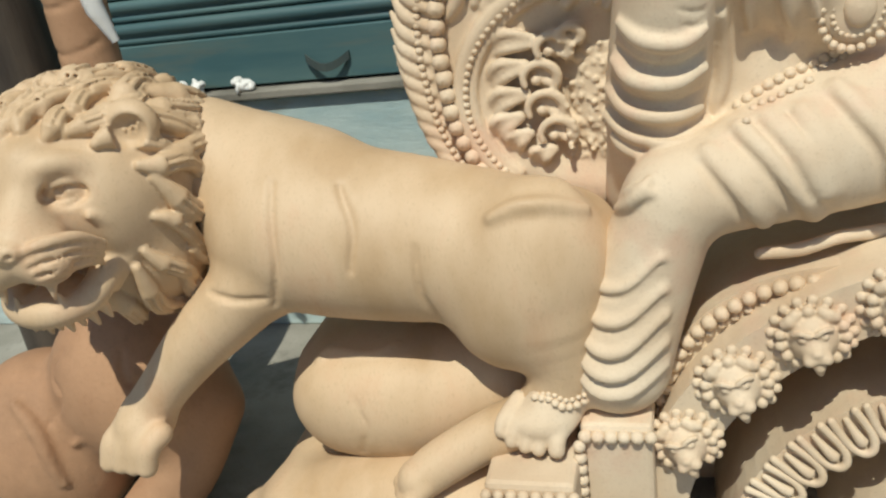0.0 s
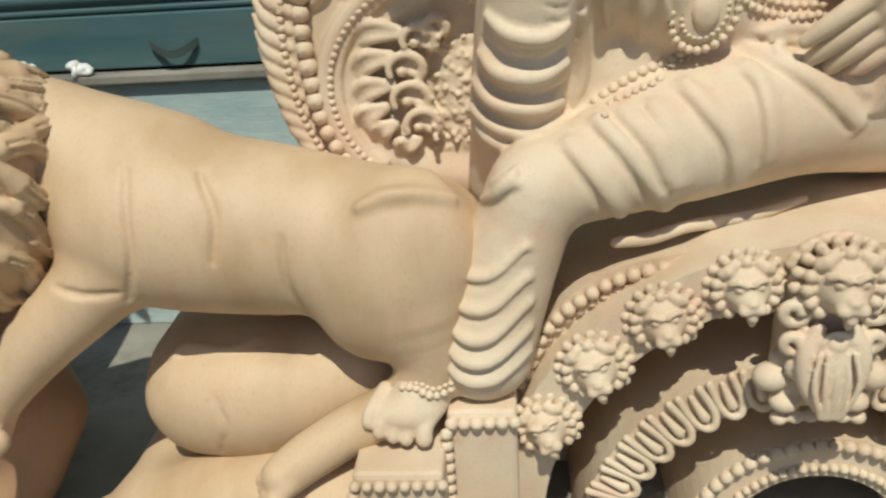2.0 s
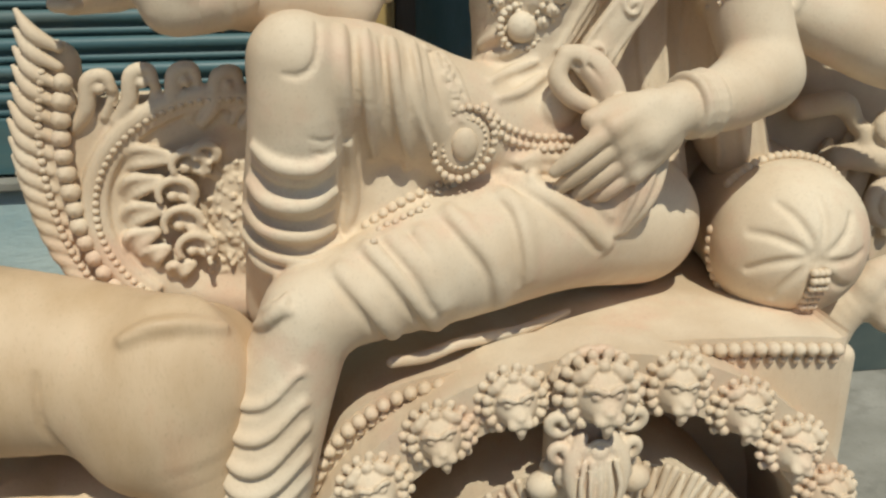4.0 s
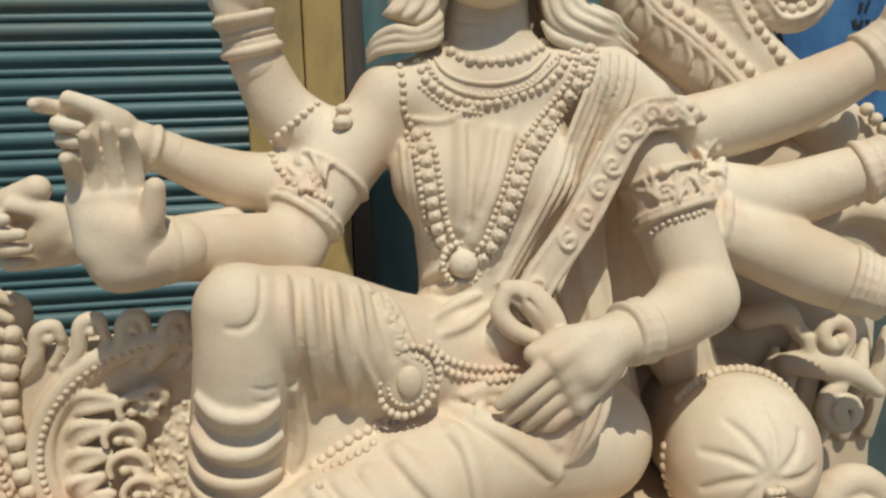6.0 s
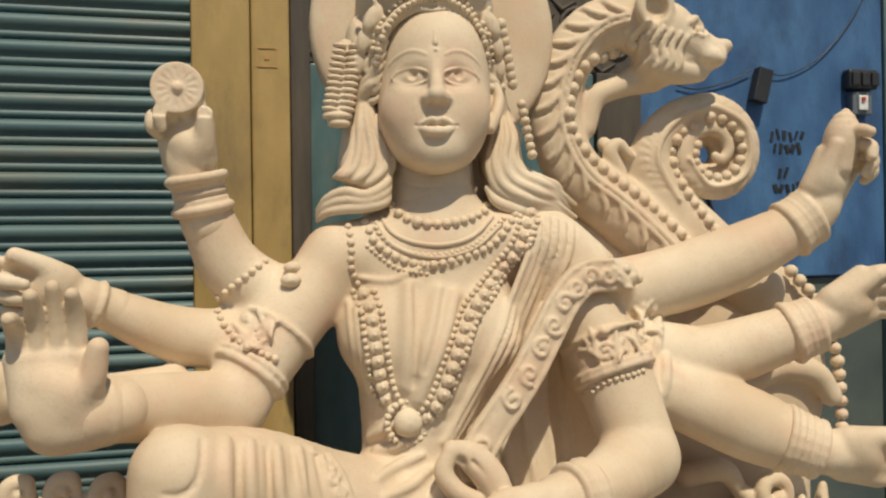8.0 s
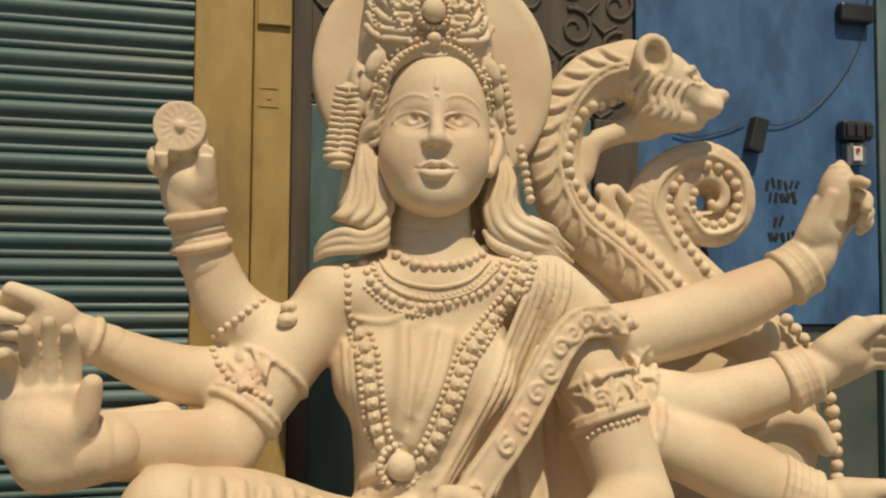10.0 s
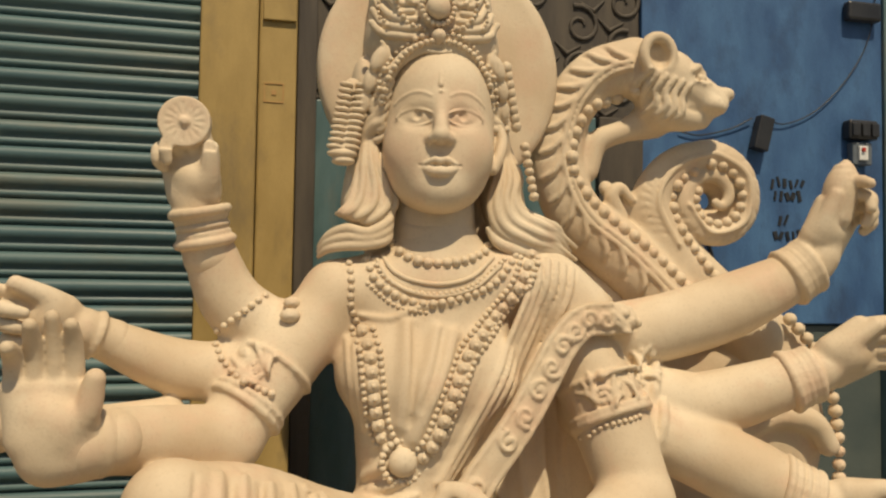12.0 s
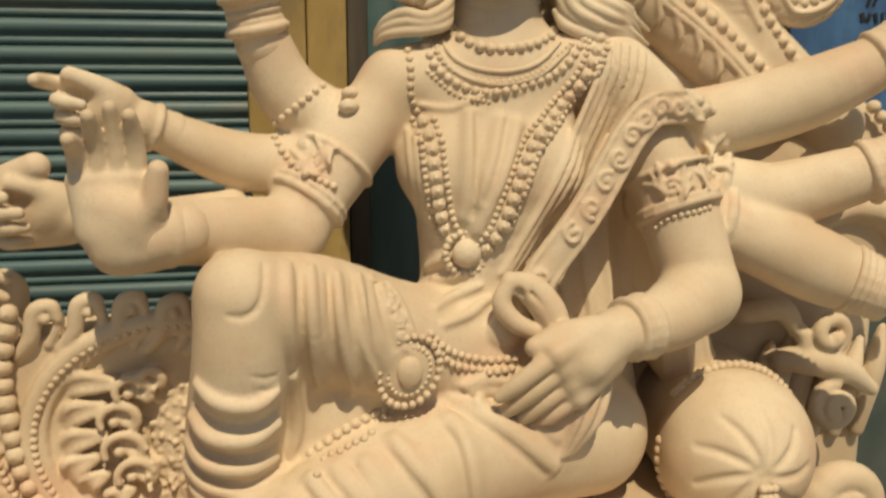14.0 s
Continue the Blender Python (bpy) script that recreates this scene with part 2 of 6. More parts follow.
        for axis in range(3):
            o1, o2 = (axis + 1) % 3, (axis + 2) % 3
            a = [slice(1, -1)] * 3
            b = [slice(1, -1)] * 3
            a[axis], b[axis] = slice(0, -1), slice(1, None)
            sa, sb = s[tuple(a)], s[tuple(b)]
            for flip in (False, True):
                e = np.argwhere(sa & ~sb) if not flip else np.argwhere(~sa & sb)
                base = e + 1
                base[:, axis] -= 1
                def cell(u, v):
                    q = base.copy()
                    q[:, o1] -= u
                    q[:, o2] -= v
                    return ids[tuple(q.T)]
                f = np.stack([cell(1, 1), cell(0, 1), cell(0, 0), cell(1, 0)], 1)
                quads.append(f[:, ::-1] if flip else f)
        return verts, np.concatenate(quads)


class Heap:
    """Corners and faces of several surfaces that make one mesh."""
    def __init__(self):
        self.v, self.f, self.n = [], [], 0

    def add(self, verts, quads):
        self.v.append(np.asarray(verts, float))
        self.f.append(np.asarray(quads, np.int64) + self.n)
        self.n += len(verts)

    def ball(self, c, r, ry=None, rings=5, segs=8):
        """A bead; r its radius, or three of them."""
        r = np.array([r, r if ry is None else ry, r], float) if np.isscalar(r) else np.array(r, float)
        v, f = BALLS.setdefault((rings, segs), unit_ball(rings, segs))
        self.add(np.array(c) + v * r, f)

    def beads(self, pts, r, **kw):
        for p in pts:
            self.ball(p, r * random.uniform(0.92, 1.06), **kw)

    def build(self, name, mat, parent=None):
        v, f = np.concatenate(self.v), np.concatenate(self.f)
        me = bpy.data.meshes.new(name)
        me.vertices.add(len(v))
        me.vertices.foreach_set("co", v.ravel().astype(np.float32))
        me.loops.add(len(f) * 4)
        me.loops.foreach_set("vertex_index", f.ravel().astype(np.int32))
        me.polygons.add(len(f))
        me.polygons.foreach_set("loop_start", np.arange(0, len(f) * 4, 4, dtype=np.int32))
        me.update(calc_edges=True)
        me.validate()
        me.materials.append(mat)
        me.shade_smooth()
        ob = new(name, me)
        if parent:
            ob.parent = parent
            ob.matrix_parent_inverse = Matrix.Translation(parent.location).inverted()
        return ob


BALLS = {}


def unit_ball(rings, segs):
    v = [(math.sin(math.pi * (i + 0.08) / (rings + 0.16)) * math.cos(2 * math.pi * j / segs), -math.cos(math.pi * (i + 0.08) / (rings + 0.16)),
          math.sin(math.pi * (i + 0.08) / (rings + 0.16)) * math.sin(2 * math.pi * j / segs)) for i in range(rings + 1) for j in range(segs)]
    f = [(i * segs + j, (i + 1) * segs + j, (i + 1) * segs + (j + 1) % segs, i * segs + (j + 1) % segs) for i in range(rings) for j in range(segs)]
    return np.array(v), np.array(f)


def bead_parts(name, pts, r, mat, parent):
    """Beads that are parts of their own, all on one mesh."""
    v, f = unit_ball(6, 10)
    me = bpy.data.meshes.new(name)
    me.from_pydata([tuple(p) for p in v], [], [tuple(int(i) for i in q) for q in f])
    me.materials.append(mat)
    me.shade_smooth()
    for p in pts:
        ob = new(name, me)
        ob.parent = parent
        ob.matrix_parent_inverse = Matrix.Translation(parent.location).inverted()
        s = r * random.uniform(0.93, 1.06)
        ob.matrix_basis = Matrix.LocRotScale(tuple(p), None, (s, s, s))


def arc(c, r, a0, a1, n=24):
    """(x, z) points on an arc, degrees from the right, upwards."""
    return [(c[0] + r * math.cos(radians(a)), c[1] + r * math.sin(radians(a))) for a in np.linspace(a0, a1, n)]

# ---- setting ----
bm = bmesh.new()
box(bm, (-400, -400, GROUND - 0.3), (400, 400, GROUND))
tagged(part("ground", bm, CONCRETE), "dusty grey concrete yard floor", "ground", kind="structure")
bm = bmesh.new()
box(bm, (-6, 2.52, GROUND), (6, 2.8, 5.0))
tagged(part("wall_north", bm, PLINTH), "worn plaster wall of the shop row", "wall", kind="structure")


def shutter():
    ob = empty("shutter", "teal painted steel rolling shutter, closed, with curved slats", "shutter", (-1.2, 2.42, 0.6), "structure")
    x0, x1, pitch = -3.2, 0.116, 0.075
    prof = [(0.0, 0.012), (0.003, 0.002), (0.010, -0.001), (0.017, 0.000), (0.0225, 0.006), (0.027, 0.006), (0.034, -0.004), (0.045, -0.010), (0.056, -0.010), (0.066, -0.004), (0.0715, 0.006), (0.0735, 0.012)]
    xs = np.linspace(x0, x1, 14)
    v, f = [], []
    for x in xs:
        v += [(x, y, z) for z, y in prof]
    m = len(prof)
    for i in range(len(xs) - 1):
        for j in range(m - 1):
            a = i * m + j
            f.append((a, a + m, a + m + 1, a + 1))
    me = bpy.data.meshes.new("slat")
    me.from_pydata(v, [], f)
    me.materials.append(SHUTTER)
    me.shade_smooth()
    z, k = 0.75, 0
    while z < 3.6:
        s = new("slat", me)
        s.parent, s.matrix_parent_inverse = ob, Matrix.Translation(ob.location).inverted()
        s.matrix_basis = pose(0, 2.42 + random.uniform(-0.0012, 0.0012), z, 0, 0, 0)
        z += pitch
    bm = bmesh.new()
    box(bm, (x0, 2.408, 0.585), (x1, 2.43, 0.748), 0.004)
    part("bottom_rail", bm, SHUTTER, ob)
    bm = bmesh.new()
    box(bm, (x0, 2.45, 0.58), (x1, 2.47, 3.6))
    part("backing", bm, SHUTTER_DARK, ob)
    for x in (-0.93, -1.68):
        bm = bmesh.new()
        pts = [(x - 0.075 + 0.15 * u, 2.40 - 0.03 * math.sin(math.pi * u), 0.66 - 0.03 * math.sin(math.pi * u)) for u in np.linspace(0, 1, 9)]
        rows = [[bm.verts.new((px, py + dy, pz + dz)) for dy, dz in ((-0.004, 0.012), (-0.004, -0.014), (0.004, -0.014), (0.004, 0.012))] for px, py, pz in pts]
        for r, s in zip(rows, rows[1:]):
            for i in range(4):
                bm.faces.new((r[i], r[(i + 1) % 4], s[(i + 1) % 4], s[i]))
        bm.faces.new(rows[0]); bm.faces.new(rows[-1][::-1])
        part("pull_handle", bm, SHUTTER_DARK, ob, "dark bent steel pull handle")
    return ob


shutter()
bm = bmesh.new()
box(bm, (-3.2, 2.36, 0.545), (0.11, 2.52, 0.575), 0.006)
tagged(part("sill", bm, CONCRETE), "grey cement threshold under the shutter", "sill", kind="structure")
bm = bmesh.new()
box(bm, (-3.2, 2.39, GROUND), (0.11, 2.52, 0.541), 0.006)
tagged(part("plinth", bm, PLINTH), "peeling pale blue plastered plinth", "plinth", kind="structure")

pil = empty("pilaster", "ochre yellow painted pilaster between the shop fronts", "pilaster", (0.26, 2.4, GROUND), "structure")
bm = bmesh.new()
box(bm, (0.120, 2.345, GROUND), (0.285, 2.52, 4.2), 0.006)
part("inner_strip", bm, YELLOW, pil)
bm = bmesh.new()
box(bm, (0.288, 2.365, GROUND), (0.400, 2.52, 4.2), 0.006)
part("outer_strip", bm, YELLOW, pil)

bm = bmesh.new()
box(bm, (0.403, 2.38, GROUND), (0.462, 2.52, 4.2), 0.004)
tagged(part("door_frame", bm, DARKWOOD), "dark weathered timber door frame", "door frame", kind="structure")
bm = bmesh.new()
box(bm, (0.465, 2.44, GROUND), (1.40, 2.52, 1.99), 0.004)
tagged(part("door_1", bm, GREYBLUE), "grey-blue painted closed door", "door", kind="structure")
bm = bmesh.new()
box(bm, (0.465, 2.45, 1.994), (1.56, 2.52, 4.2), 0.004)
transom = tagged(part("transom", bm, DARKWOOD), "dark timber panel over the door, carved with scrolls", "panel", kind="structure")
bm = bmesh.new()
box(bm, (1.403, 2.42, GROUND), (1.563, 2.52, 1.99), 0.004)
tagged(part("trim", bm, DARKWOOD), "dark timber jamb beside the blue wall", "trim", kind="structure")
bm = bmesh.new()
box(bm, (1.566, 2.44, 1.302), (2.53, 2.515, 4.2), 0.005)
tagged(part("wall_blue", bm, BLUE), "blue limewashed wall panel with dark smears", "wall", kind="structure")
bm = bmesh.new()
box(bm, (1.566, 2.46, GROUND), (2.53, 2.515, 1.298), 0.005)
tagged(part("wall_dado", bm, SHUTTER_DARK), "dark grey lower wall below the blue", "wall", kind="structure")
bm = bmesh.new()
box(bm, (2.534, 2.43, GROUND), (3.4, 2.515, 4.2), 0.005)
tagged(part("wall_dark", bm, GREYBLUE), "dark blue-grey door beyond the blue wall", "wall", kind="structure")

# unseen wall added behind the camera, on the far side of the street
bm = bmesh.new()
box(bm, (-14, -9.3, GROUND), (14, -9.0, 3.2))
tagged(part("wall_south", bm, PLINTH), "unseen plain plaster wall added across the yard", "wall", kind="structure")


# ---- throne ----
throne = empty("throne", "carved pale clay throne with arches, beads and masks", "throne", (0.68, 1.6, GROUND))
OUT = [(0.070, GROUND), (0.074, -0.05), (0.093, 0.110), (0.146, 0.255), (0.239, 0.345), (0.352, 0.392), (0.575, 0.418), (0.73, 0.434), (1.0, 0.428), (1.235, 0.410), (1.262, 0.36), (1.27, GROUND)]
outline = spline(OUT, 6)
ARCH_C, ARCH_R = (0.68, -0.20), 0.60
def arch_row(c, r, n):
    a0 = math.degrees(math.asin(max(-1, (GROUND - c[1]) / r)))
    return arc(c, r, 180 - a0, a0, n)
part("seat_block", band(outline, arch_row(ARCH_C, 0.56, len(outline)), 1.345, 2.02), CLAY, throne)
part("arch_back", band(arch_row(ARCH_C, 0.62, 40), [(0.68 + 0.6 * (i / 39 - 0.5) * 0.2, GROUND) for i in range(40)], 1.62, 1.70), CLAY, throne)
part("mask_arch", band(arch_row(ARCH_C, 0.655, 48), arch_row(ARCH_C, 0.545, 48), 1.265, 1.40), CLAY, throne)
part("egg_arch", band(arch_row((0.70, -0.31), 0.49, 40), arch_row((0.70, -0.31), 0.395, 40), 1.31, 1.62), CLAY, throne)
part("inner_arch", band(arch_row((0.74, -0.35), 0.30, 30), arch_row((0.74, -0.35), 0.20, 30), 1.35, 1.62), CLAY, throne)
seat_beads = [(p[0], 1.335, p[1] - 0.008) for p in spaced([(0.080, 0.0), (0.093, 0.095), (0.146, 0.243), (0.239, 0.332), (0.352, 0.379), (0.575, 0.404), (0.73, 0.420), (1.0, 0.414), (1.235, 0.396)], 0.0295)]
bead_parts("bead", seat_beads, 0.0155, CLAY, throne)


# ---- goddess ----
def unit(v):
    return np.array(v, float) / np.linalg.norm(v)


def ring(c, centre, axis, R, r, k=0.006):
    """A bangle round a limb."""
    ax = unit(axis)
    u = unit(np.cross(ax, (0.3, 0.9, 0.2)))
    v = np.cross(ax, u)
    c.tube([np.array(centre) + R * (math.cos(a) * u + math.sin(a) * v) for a in np.linspace(0, 2 * math.pi, 19)], r, k, smooth=False)


def hand(c, wrist, along, across, palm, s=1.0, curl=(15, 15, 18, 20), thumb=(0.6, 0.7), curl2=1.0):
    """A hand: wrist, the fingers' way, the way to the thumb, the way the palm faces."""
    w0, al, ac = np.array(wrist, float), unit(along), unit(across)
    pn = unit(palm)
    c.tube([w0, w0 + al * 0.03 * s, w0 + al * 0.06 * s], [0.034 * s, 0.034 * s, 0.036 * s], 0.02)
    for i in range(4):
        o = ac * (0.037 - 0.0245 * i) * s
        length = (0.92, 1.0, 0.95, 0.78)[i] * s
        k0 = w0 + al * 0.095 * s + o
        c.tube([w0 + al * 0.03 * s + o * 0.7, k0], [0.024 * s, 0.019 * s], 0.016)
        p, ang = k0, 0.0
        row, rad = [p], [0.0140 * s]
        for j, seg in enumerate((0.043, 0.030, 0.024)):
            ang += curl[i] * (1.0 if j == 0 else curl2 * 1.15)
            p = p + (al * math.cos(radians(ang)) + pn * math.sin(radians(ang))) * seg * length
            row.append(p)
            rad.append((0.0132, 0.0122, 0.0095)[j] * s)
        c.tube(row, rad, 0.003, n=3)
    t0 = w0 + al * 0.035 * s + ac * 0.030 * s + pn * 0.008 * s
    t1 = t0 + (ac * thumb[0] + al * 0.6 + pn * 0.25) * 0.045 * s
    t2 = t1 + (al * thumb[1] + ac * 0.25 + pn * 0.15) * 0.045 * s
    c.tube([t0, t1, t2], [0.024 * s, 0.019 * s, 0.014 * s], 0.012, n=4)
    c.ell(w0 + al * 0.05 * s + ac * 0.018 * s + pn * 0.014 * s, (0.026 * s,) * 3, 0.02)


def curl_mark(c, x, z, r, turn=1.4, thick=0.006, start=90, lift=0.002, flip=1):
    """A small raised spiral on the clay's front."""
    n = 22
    pts = [(x + flip * r * (1 - 0.8 * u) * math.cos(radians(start) + u * turn * 2 * math.pi), z + r * (1 - 0.8 * u) * math.sin(radians(start) + u * turn * 2 * math.pi)) for u in np.linspace(0, 1, n)]
    p = c.on(pts, lift)
    if len(p) > 3:
        c.tube(p, thick, 0.003, smooth=False)


def face():
    """The face, modelled level round the eyes' height, looking along -y."""
    g = Clay((-0.165, -0.20, -0.24), (0.165, 0.13, 0.23), 0.0027)
    g.ell((0, 0.0, 0.055), (0.126, 0.132, 0.150), 0.02)
    g.ell((0, -0.012, -0.045), (0.120, 0.110, 0.125), 0.05)
    g.ell((0, -0.040, -0.112), (0.100, 0.082, 0.084), 0.05)
    g.ell((0, -0.090, -0.158), (0.044, 0.032, 0.034), 0.045)
    for s in (-1, 1):
        g.ell((s * 0.062, -0.072, -0.062), (0.044, 0.034, 0.044), 0.05)
        g.ell((s * 0.055, -0.148, -0.004), (0.042, 0.034, 0.022), 0.022, (0, 0, s * 14), cut=True)
    # nose
    g.tube([(0, -0.120, 0.040), (0, -0.131, 0.005), (0, -0.143, -0.024), (0, -0.147, -0.047)], [0.012, 0.0125, 0.0145, 0.0170], 0.018)
    g.ell((0, -0.148, -0.050), (0.0175, 0.0160, 0.0145), 0.010)
    for s in (-1, 1):
        g.ell((s * 0.0195, -0.133, -0.054), (0.0120, 0.0165, 0.0120), 0.010)
        g.tube([(s * 0.009, -0.147, -0.064), (s * 0.016, -0.138, -0.0665)], [0.0038, 0.0040], 0.003, cut=True)
    # mouth
    my = float(g.front([(0, -0.1120)])[0]) - 0.001
    for s in (-1, 1):
        g.tube([(0, my - 0.004, -0.1015), (s * 0.012, my - 0.005, -0.0985), (s * 0.026, my + 0.001, -0.1045), (s * 0.042, my + 0.015, -0.1090)], [0.0064, 0.0070, 0.0054, 0.0026], 0.005)
        g.tube([(0, my - 0.005, -0.1250), (s * 0.014, my - 0.004, -0.1240), (s * 0.028, my + 0.005, -0.1170), (s * 0.038, my + 0.014, -0.1110)], [0.0112, 0.0106, 0.0072, 0.0030], 0.005)
        g.tube([(0, my - 0.015, -0.1115), (s * 0.014, my - 0.014, -0.1100), (s * 0.030, my - 0.002, -0.1110), (s * 0.044, my + 0.009, -0.1085)], [0.0026, 0.0026, 0.0024, 0.0022], 0.003, cut=True)
    g.ell((0, my - 0.019, -0.1470), (0.030, 0.014, 0.007), 0.014, cut=True)
    # eyes: balls between lids, with hollowed irises
    for s in (-1, 1):
        ex = s * 0.0525
        q = np.linspace(-1.0, 1.0, 13)
        ys = g.front([(ex + 0.041 * a, 0.0) for a in q])
        fit = np.polyfit(q, ys, 2)
        surf = lambda a: float(np.polyval(fit, a))
        y0 = surf(0.0)
        g.ell((ex - s * 0.001, y0 + 0.006, -0.002), (0.034, 0.0130, 0.0200), 0.003, (0, 0, s * 22))
        full = np.clip(1 - q * q, 0, 1)
        bulge = 0.0030 * full
        up = [(ex + 0.041 * a, surf(a) - b - 0.0012, 0.0195 * f ** 0.62 - 0.004 + 0.002 * a * s) for a, b, f in zip(q, bulge, full)]
        low = [(ex + 0.041 * a, surf(a) - b + 0.0005, -0.0165 * f ** 0.75 - 0.004 + 0.002 * a * s) for a, b, f in zip(q, bulge, full)]
        fold = [(ex + 0.044 * a, surf(a) - 0.0010, 0.0290 * f ** 0.62 - 0.002) for a, f in zip(q, full)]
        thick = 0.5 + 0.5 * full
        g.tube(up, list(0.0034 * thick), 0.0025, smooth=False)
        g.tube(low, list(0.0030 * thick), 0.0030, smooth=False)
        g.tube(fold, list(0.0019 * thick), 0.004, smooth=False)
        g.ell((ex - s * 0.002, y0 - 0.0085, 0.0020), (0.0118, 0.0075, 0.0118), 0.0012, cut=True)
        brow = [(s * 0.020, 0.042), (s * 0.036, 0.050), (s * 0.060, 0.052), (s * 0.084, 0.043), (s * 0.098, 0.032)]
        g.ridge(brow, 0.0028, 0.004, -0.0004)
    # mark on the brow
    mk = g.on([(0, 0.098), (0, 0.066), (0, 0.050)])
    g.tube([mk[0], mk[1]], [0.0016, 0.0058], 0.002)
    g.ell(tuple(mk[2]), (0.0045, 0.0035, 0.0045), 0.001)
    # ears with long lobes
    for s in (-1, 1):
        g.tube([(s * 0.112, -0.010, 0.015), (s * 0.136, -0.006, 0.012), (s * 0.148, -0.010, -0.018), (s * 0.140, -0.024, -0.058), (s * 0.124, -0.034, -0.094)], [0.010, 0.011, 0.012, 0.013, 0.013], 0.006)
        g.ell((s * 0.126, 0.006, -0.030), (0.016, 0.018, 0.046), 0.008)
    v, f = g.skin()
    a, b = radians(-10.0), radians(-5.0)
    tilt = np.array(((1, 0, 0), (0, math.cos(b), -math.sin(b)), (0, math.sin(b), math.cos(b))))
    turn = np.array(((math.cos(a), -math.sin(a), 0), (math.sin(a), math.cos(a), 0), (0, 0, 1)))
    return v @ (turn @ tilt).T + np.array((0.674, 1.676, 1.766)), f


def head(h):
    """Face, hair, ears and crown of the seated statue."""
    h.add(*face())
    g = Clay((0.36, 1.50, 1.43), (1.04, 1.93, 2.32), 0.0034)
    g.tube([(0.675, 1.712, 1.43), (0.675, 1.718, 1.66)], [0.104, 0.094], 0.02)
    g.ell((0.680, 1.735, 1.84), (0.132, 0.120, 0.160), 0.02)
    for x in (0.572, 0.785):
        g.ell((x, 1.775, 1.58), (0.055, 0.045, 0.16), 0.02)
    for c0, w in ((1.545, 0.0022), (1.505, 0.0022)):
        g.ridge([(0.59, c0 + 0.012), (0.63, c0), (0.68, c0 - 0.004), (0.73, c0), (0.765, c0 + 0.012)], w, 0.004, 0.0, cut=True)
    # the combed hair between brow and ear
    for s in (-1, 1):
        for i in range(8):
            z0 = 1.900 - 0.021 * i
            x0 = 0.662 + s * (0.094 + 0.0042 * i - 0.00028 * i * i)
            y0 = 1.602 + 0.0065 * i
            g.tube([(x0, y0, z0), (x0 + s * 0.014, y0 + 0.004, z0 - 0.016), (x0 + s * 0.027, y0 + 0.016, z0 - 0.020), (x0 + s * 0.044, y0 + 0.042, z0 - 0.038)], [0.0045, 0.0085, 0.0085, 0.007], 0.003)
        g.tube([(0.662 + s * 0.124, 1.640, 1.772), (0.668 + s * 0.142, 1.648, 1.768), (0.668 + s * 0.158, 1.668, 1.745), (0.668 + s * 0.165, 1.685, 1.70)], [0.009, 0.012, 0.013, 0.012], 0.004)
        g.tube([(0.662 + s * 0.126, 1.636, 1.790), (0.668 + s * 0.146, 1.650, 1.784), (0.668 + s * 0.168, 1.676, 1.755), (0.668 + s * 0.174, 1.69, 1.70)], [0.007, 0.010, 0.012, 0.011], 0.004)
    # locks that fall behind the ear and roll up on the shoulder
    g.tube([(0.545, 1.715, 1.77), (0.520, 1.710, 1.68), (0.505, 1.700, 1.60)], [0.040, 0.045, 0.045], 0.01)
    g.tube([(0.815, 1.720, 1.77), (0.835, 1.715, 1.68), (0.850, 1.705, 1.58), (0.90, 1.70, 1.53)], [0.035, 0.048, 0.050, 0.040], 0.01)
    for i in range(7):
        u = i / 6
        f = -0.006 * math.sin(math.pi * u) - 0.006 * (i % 2)
        g.tube([(0.514 + 0.016 * u, 1.682 - 0.006 * u, 1.775), (0.498 + 0.040 * u, 1.664 + f, 1.695), (0.487 + 0.082 * u, 1.655 + f, 1.632 - 0.006 * u),
                (0.474 + 0.096 * u, 1.648 + f, 1.592 - 0.008 * u), (0.456 + 0.074 * u, 1.646 + f, 1.572 - 0.022 * u), (0.446 + 0.05 * u, 1.662, 1.568 - 0.024 * u)],
               [0.006, 0.0088, 0.0098, 0.0098, 0.0085, 0.004], 0.0012)
    for i in range(3):
        o = 0.019 * i
        g.tube([(0.574 - 0.004 * i, 1.655, 1.588 - o), (0.556, 1.638, 1.552 - o), (0.512, 1.632, 1.528 - 0.7 * o), (0.468, 1.640, 1.536 - o), (0.432, 1.662, 1.522 - 0.8 * o), (0.412, 1.69, 1.498 - 0.6 * o)], [0.006, 0.0105, 0.0120, 0.0112, 0.0095, 0.005], 0.0012)
    for i in range(7):
        u = i / 6
        f = -0.008 * math.sin(math.pi * u) - 0.006 * (i % 2)
        g.tube([(0.832 + 0.012 * u, 1.690, 1.74), (0.808 + 0.062 * u, 1.660 + f + 0.012 * u, 1.655 + 0.018 * u), (0.794 + 0.066 * u, 1.646 + f + 0.014 * u, 1.595 + 0.030 * u),
                (0.812 + 0.066 * u, 1.640 + f + 0.014 * u, 1.543 + 0.044 * u), (0.876 + 0.050 * u, 1.640 + f + 0.014 * u, 1.510 + 0.056 * u), (0.950 + 0.016 * u, 1.668, 1.496 + 0.056 * u), (1.000 + 0.03 * (i % 3) / 2, 1.715, 1.462 + 0.060 * u)],
               [0.006, 0.0095, 0.0105, 0.011, 0.0105, 0.009, 0.005], 0.0012)
    g.tube([(0.790, 1.650, 1.545), (0.815, 1.642, 1.512), (0.880, 1.645, 1.492), (0.965, 1.680, 1.488)], [0.007, 0.013, 0.014, 0.009], 0.002)
    # crown: cap, rim, swept leaves and curls
    g.ell((0.672, 1.735, 1.965), (0.158, 0.140, 0.135), 0.01)
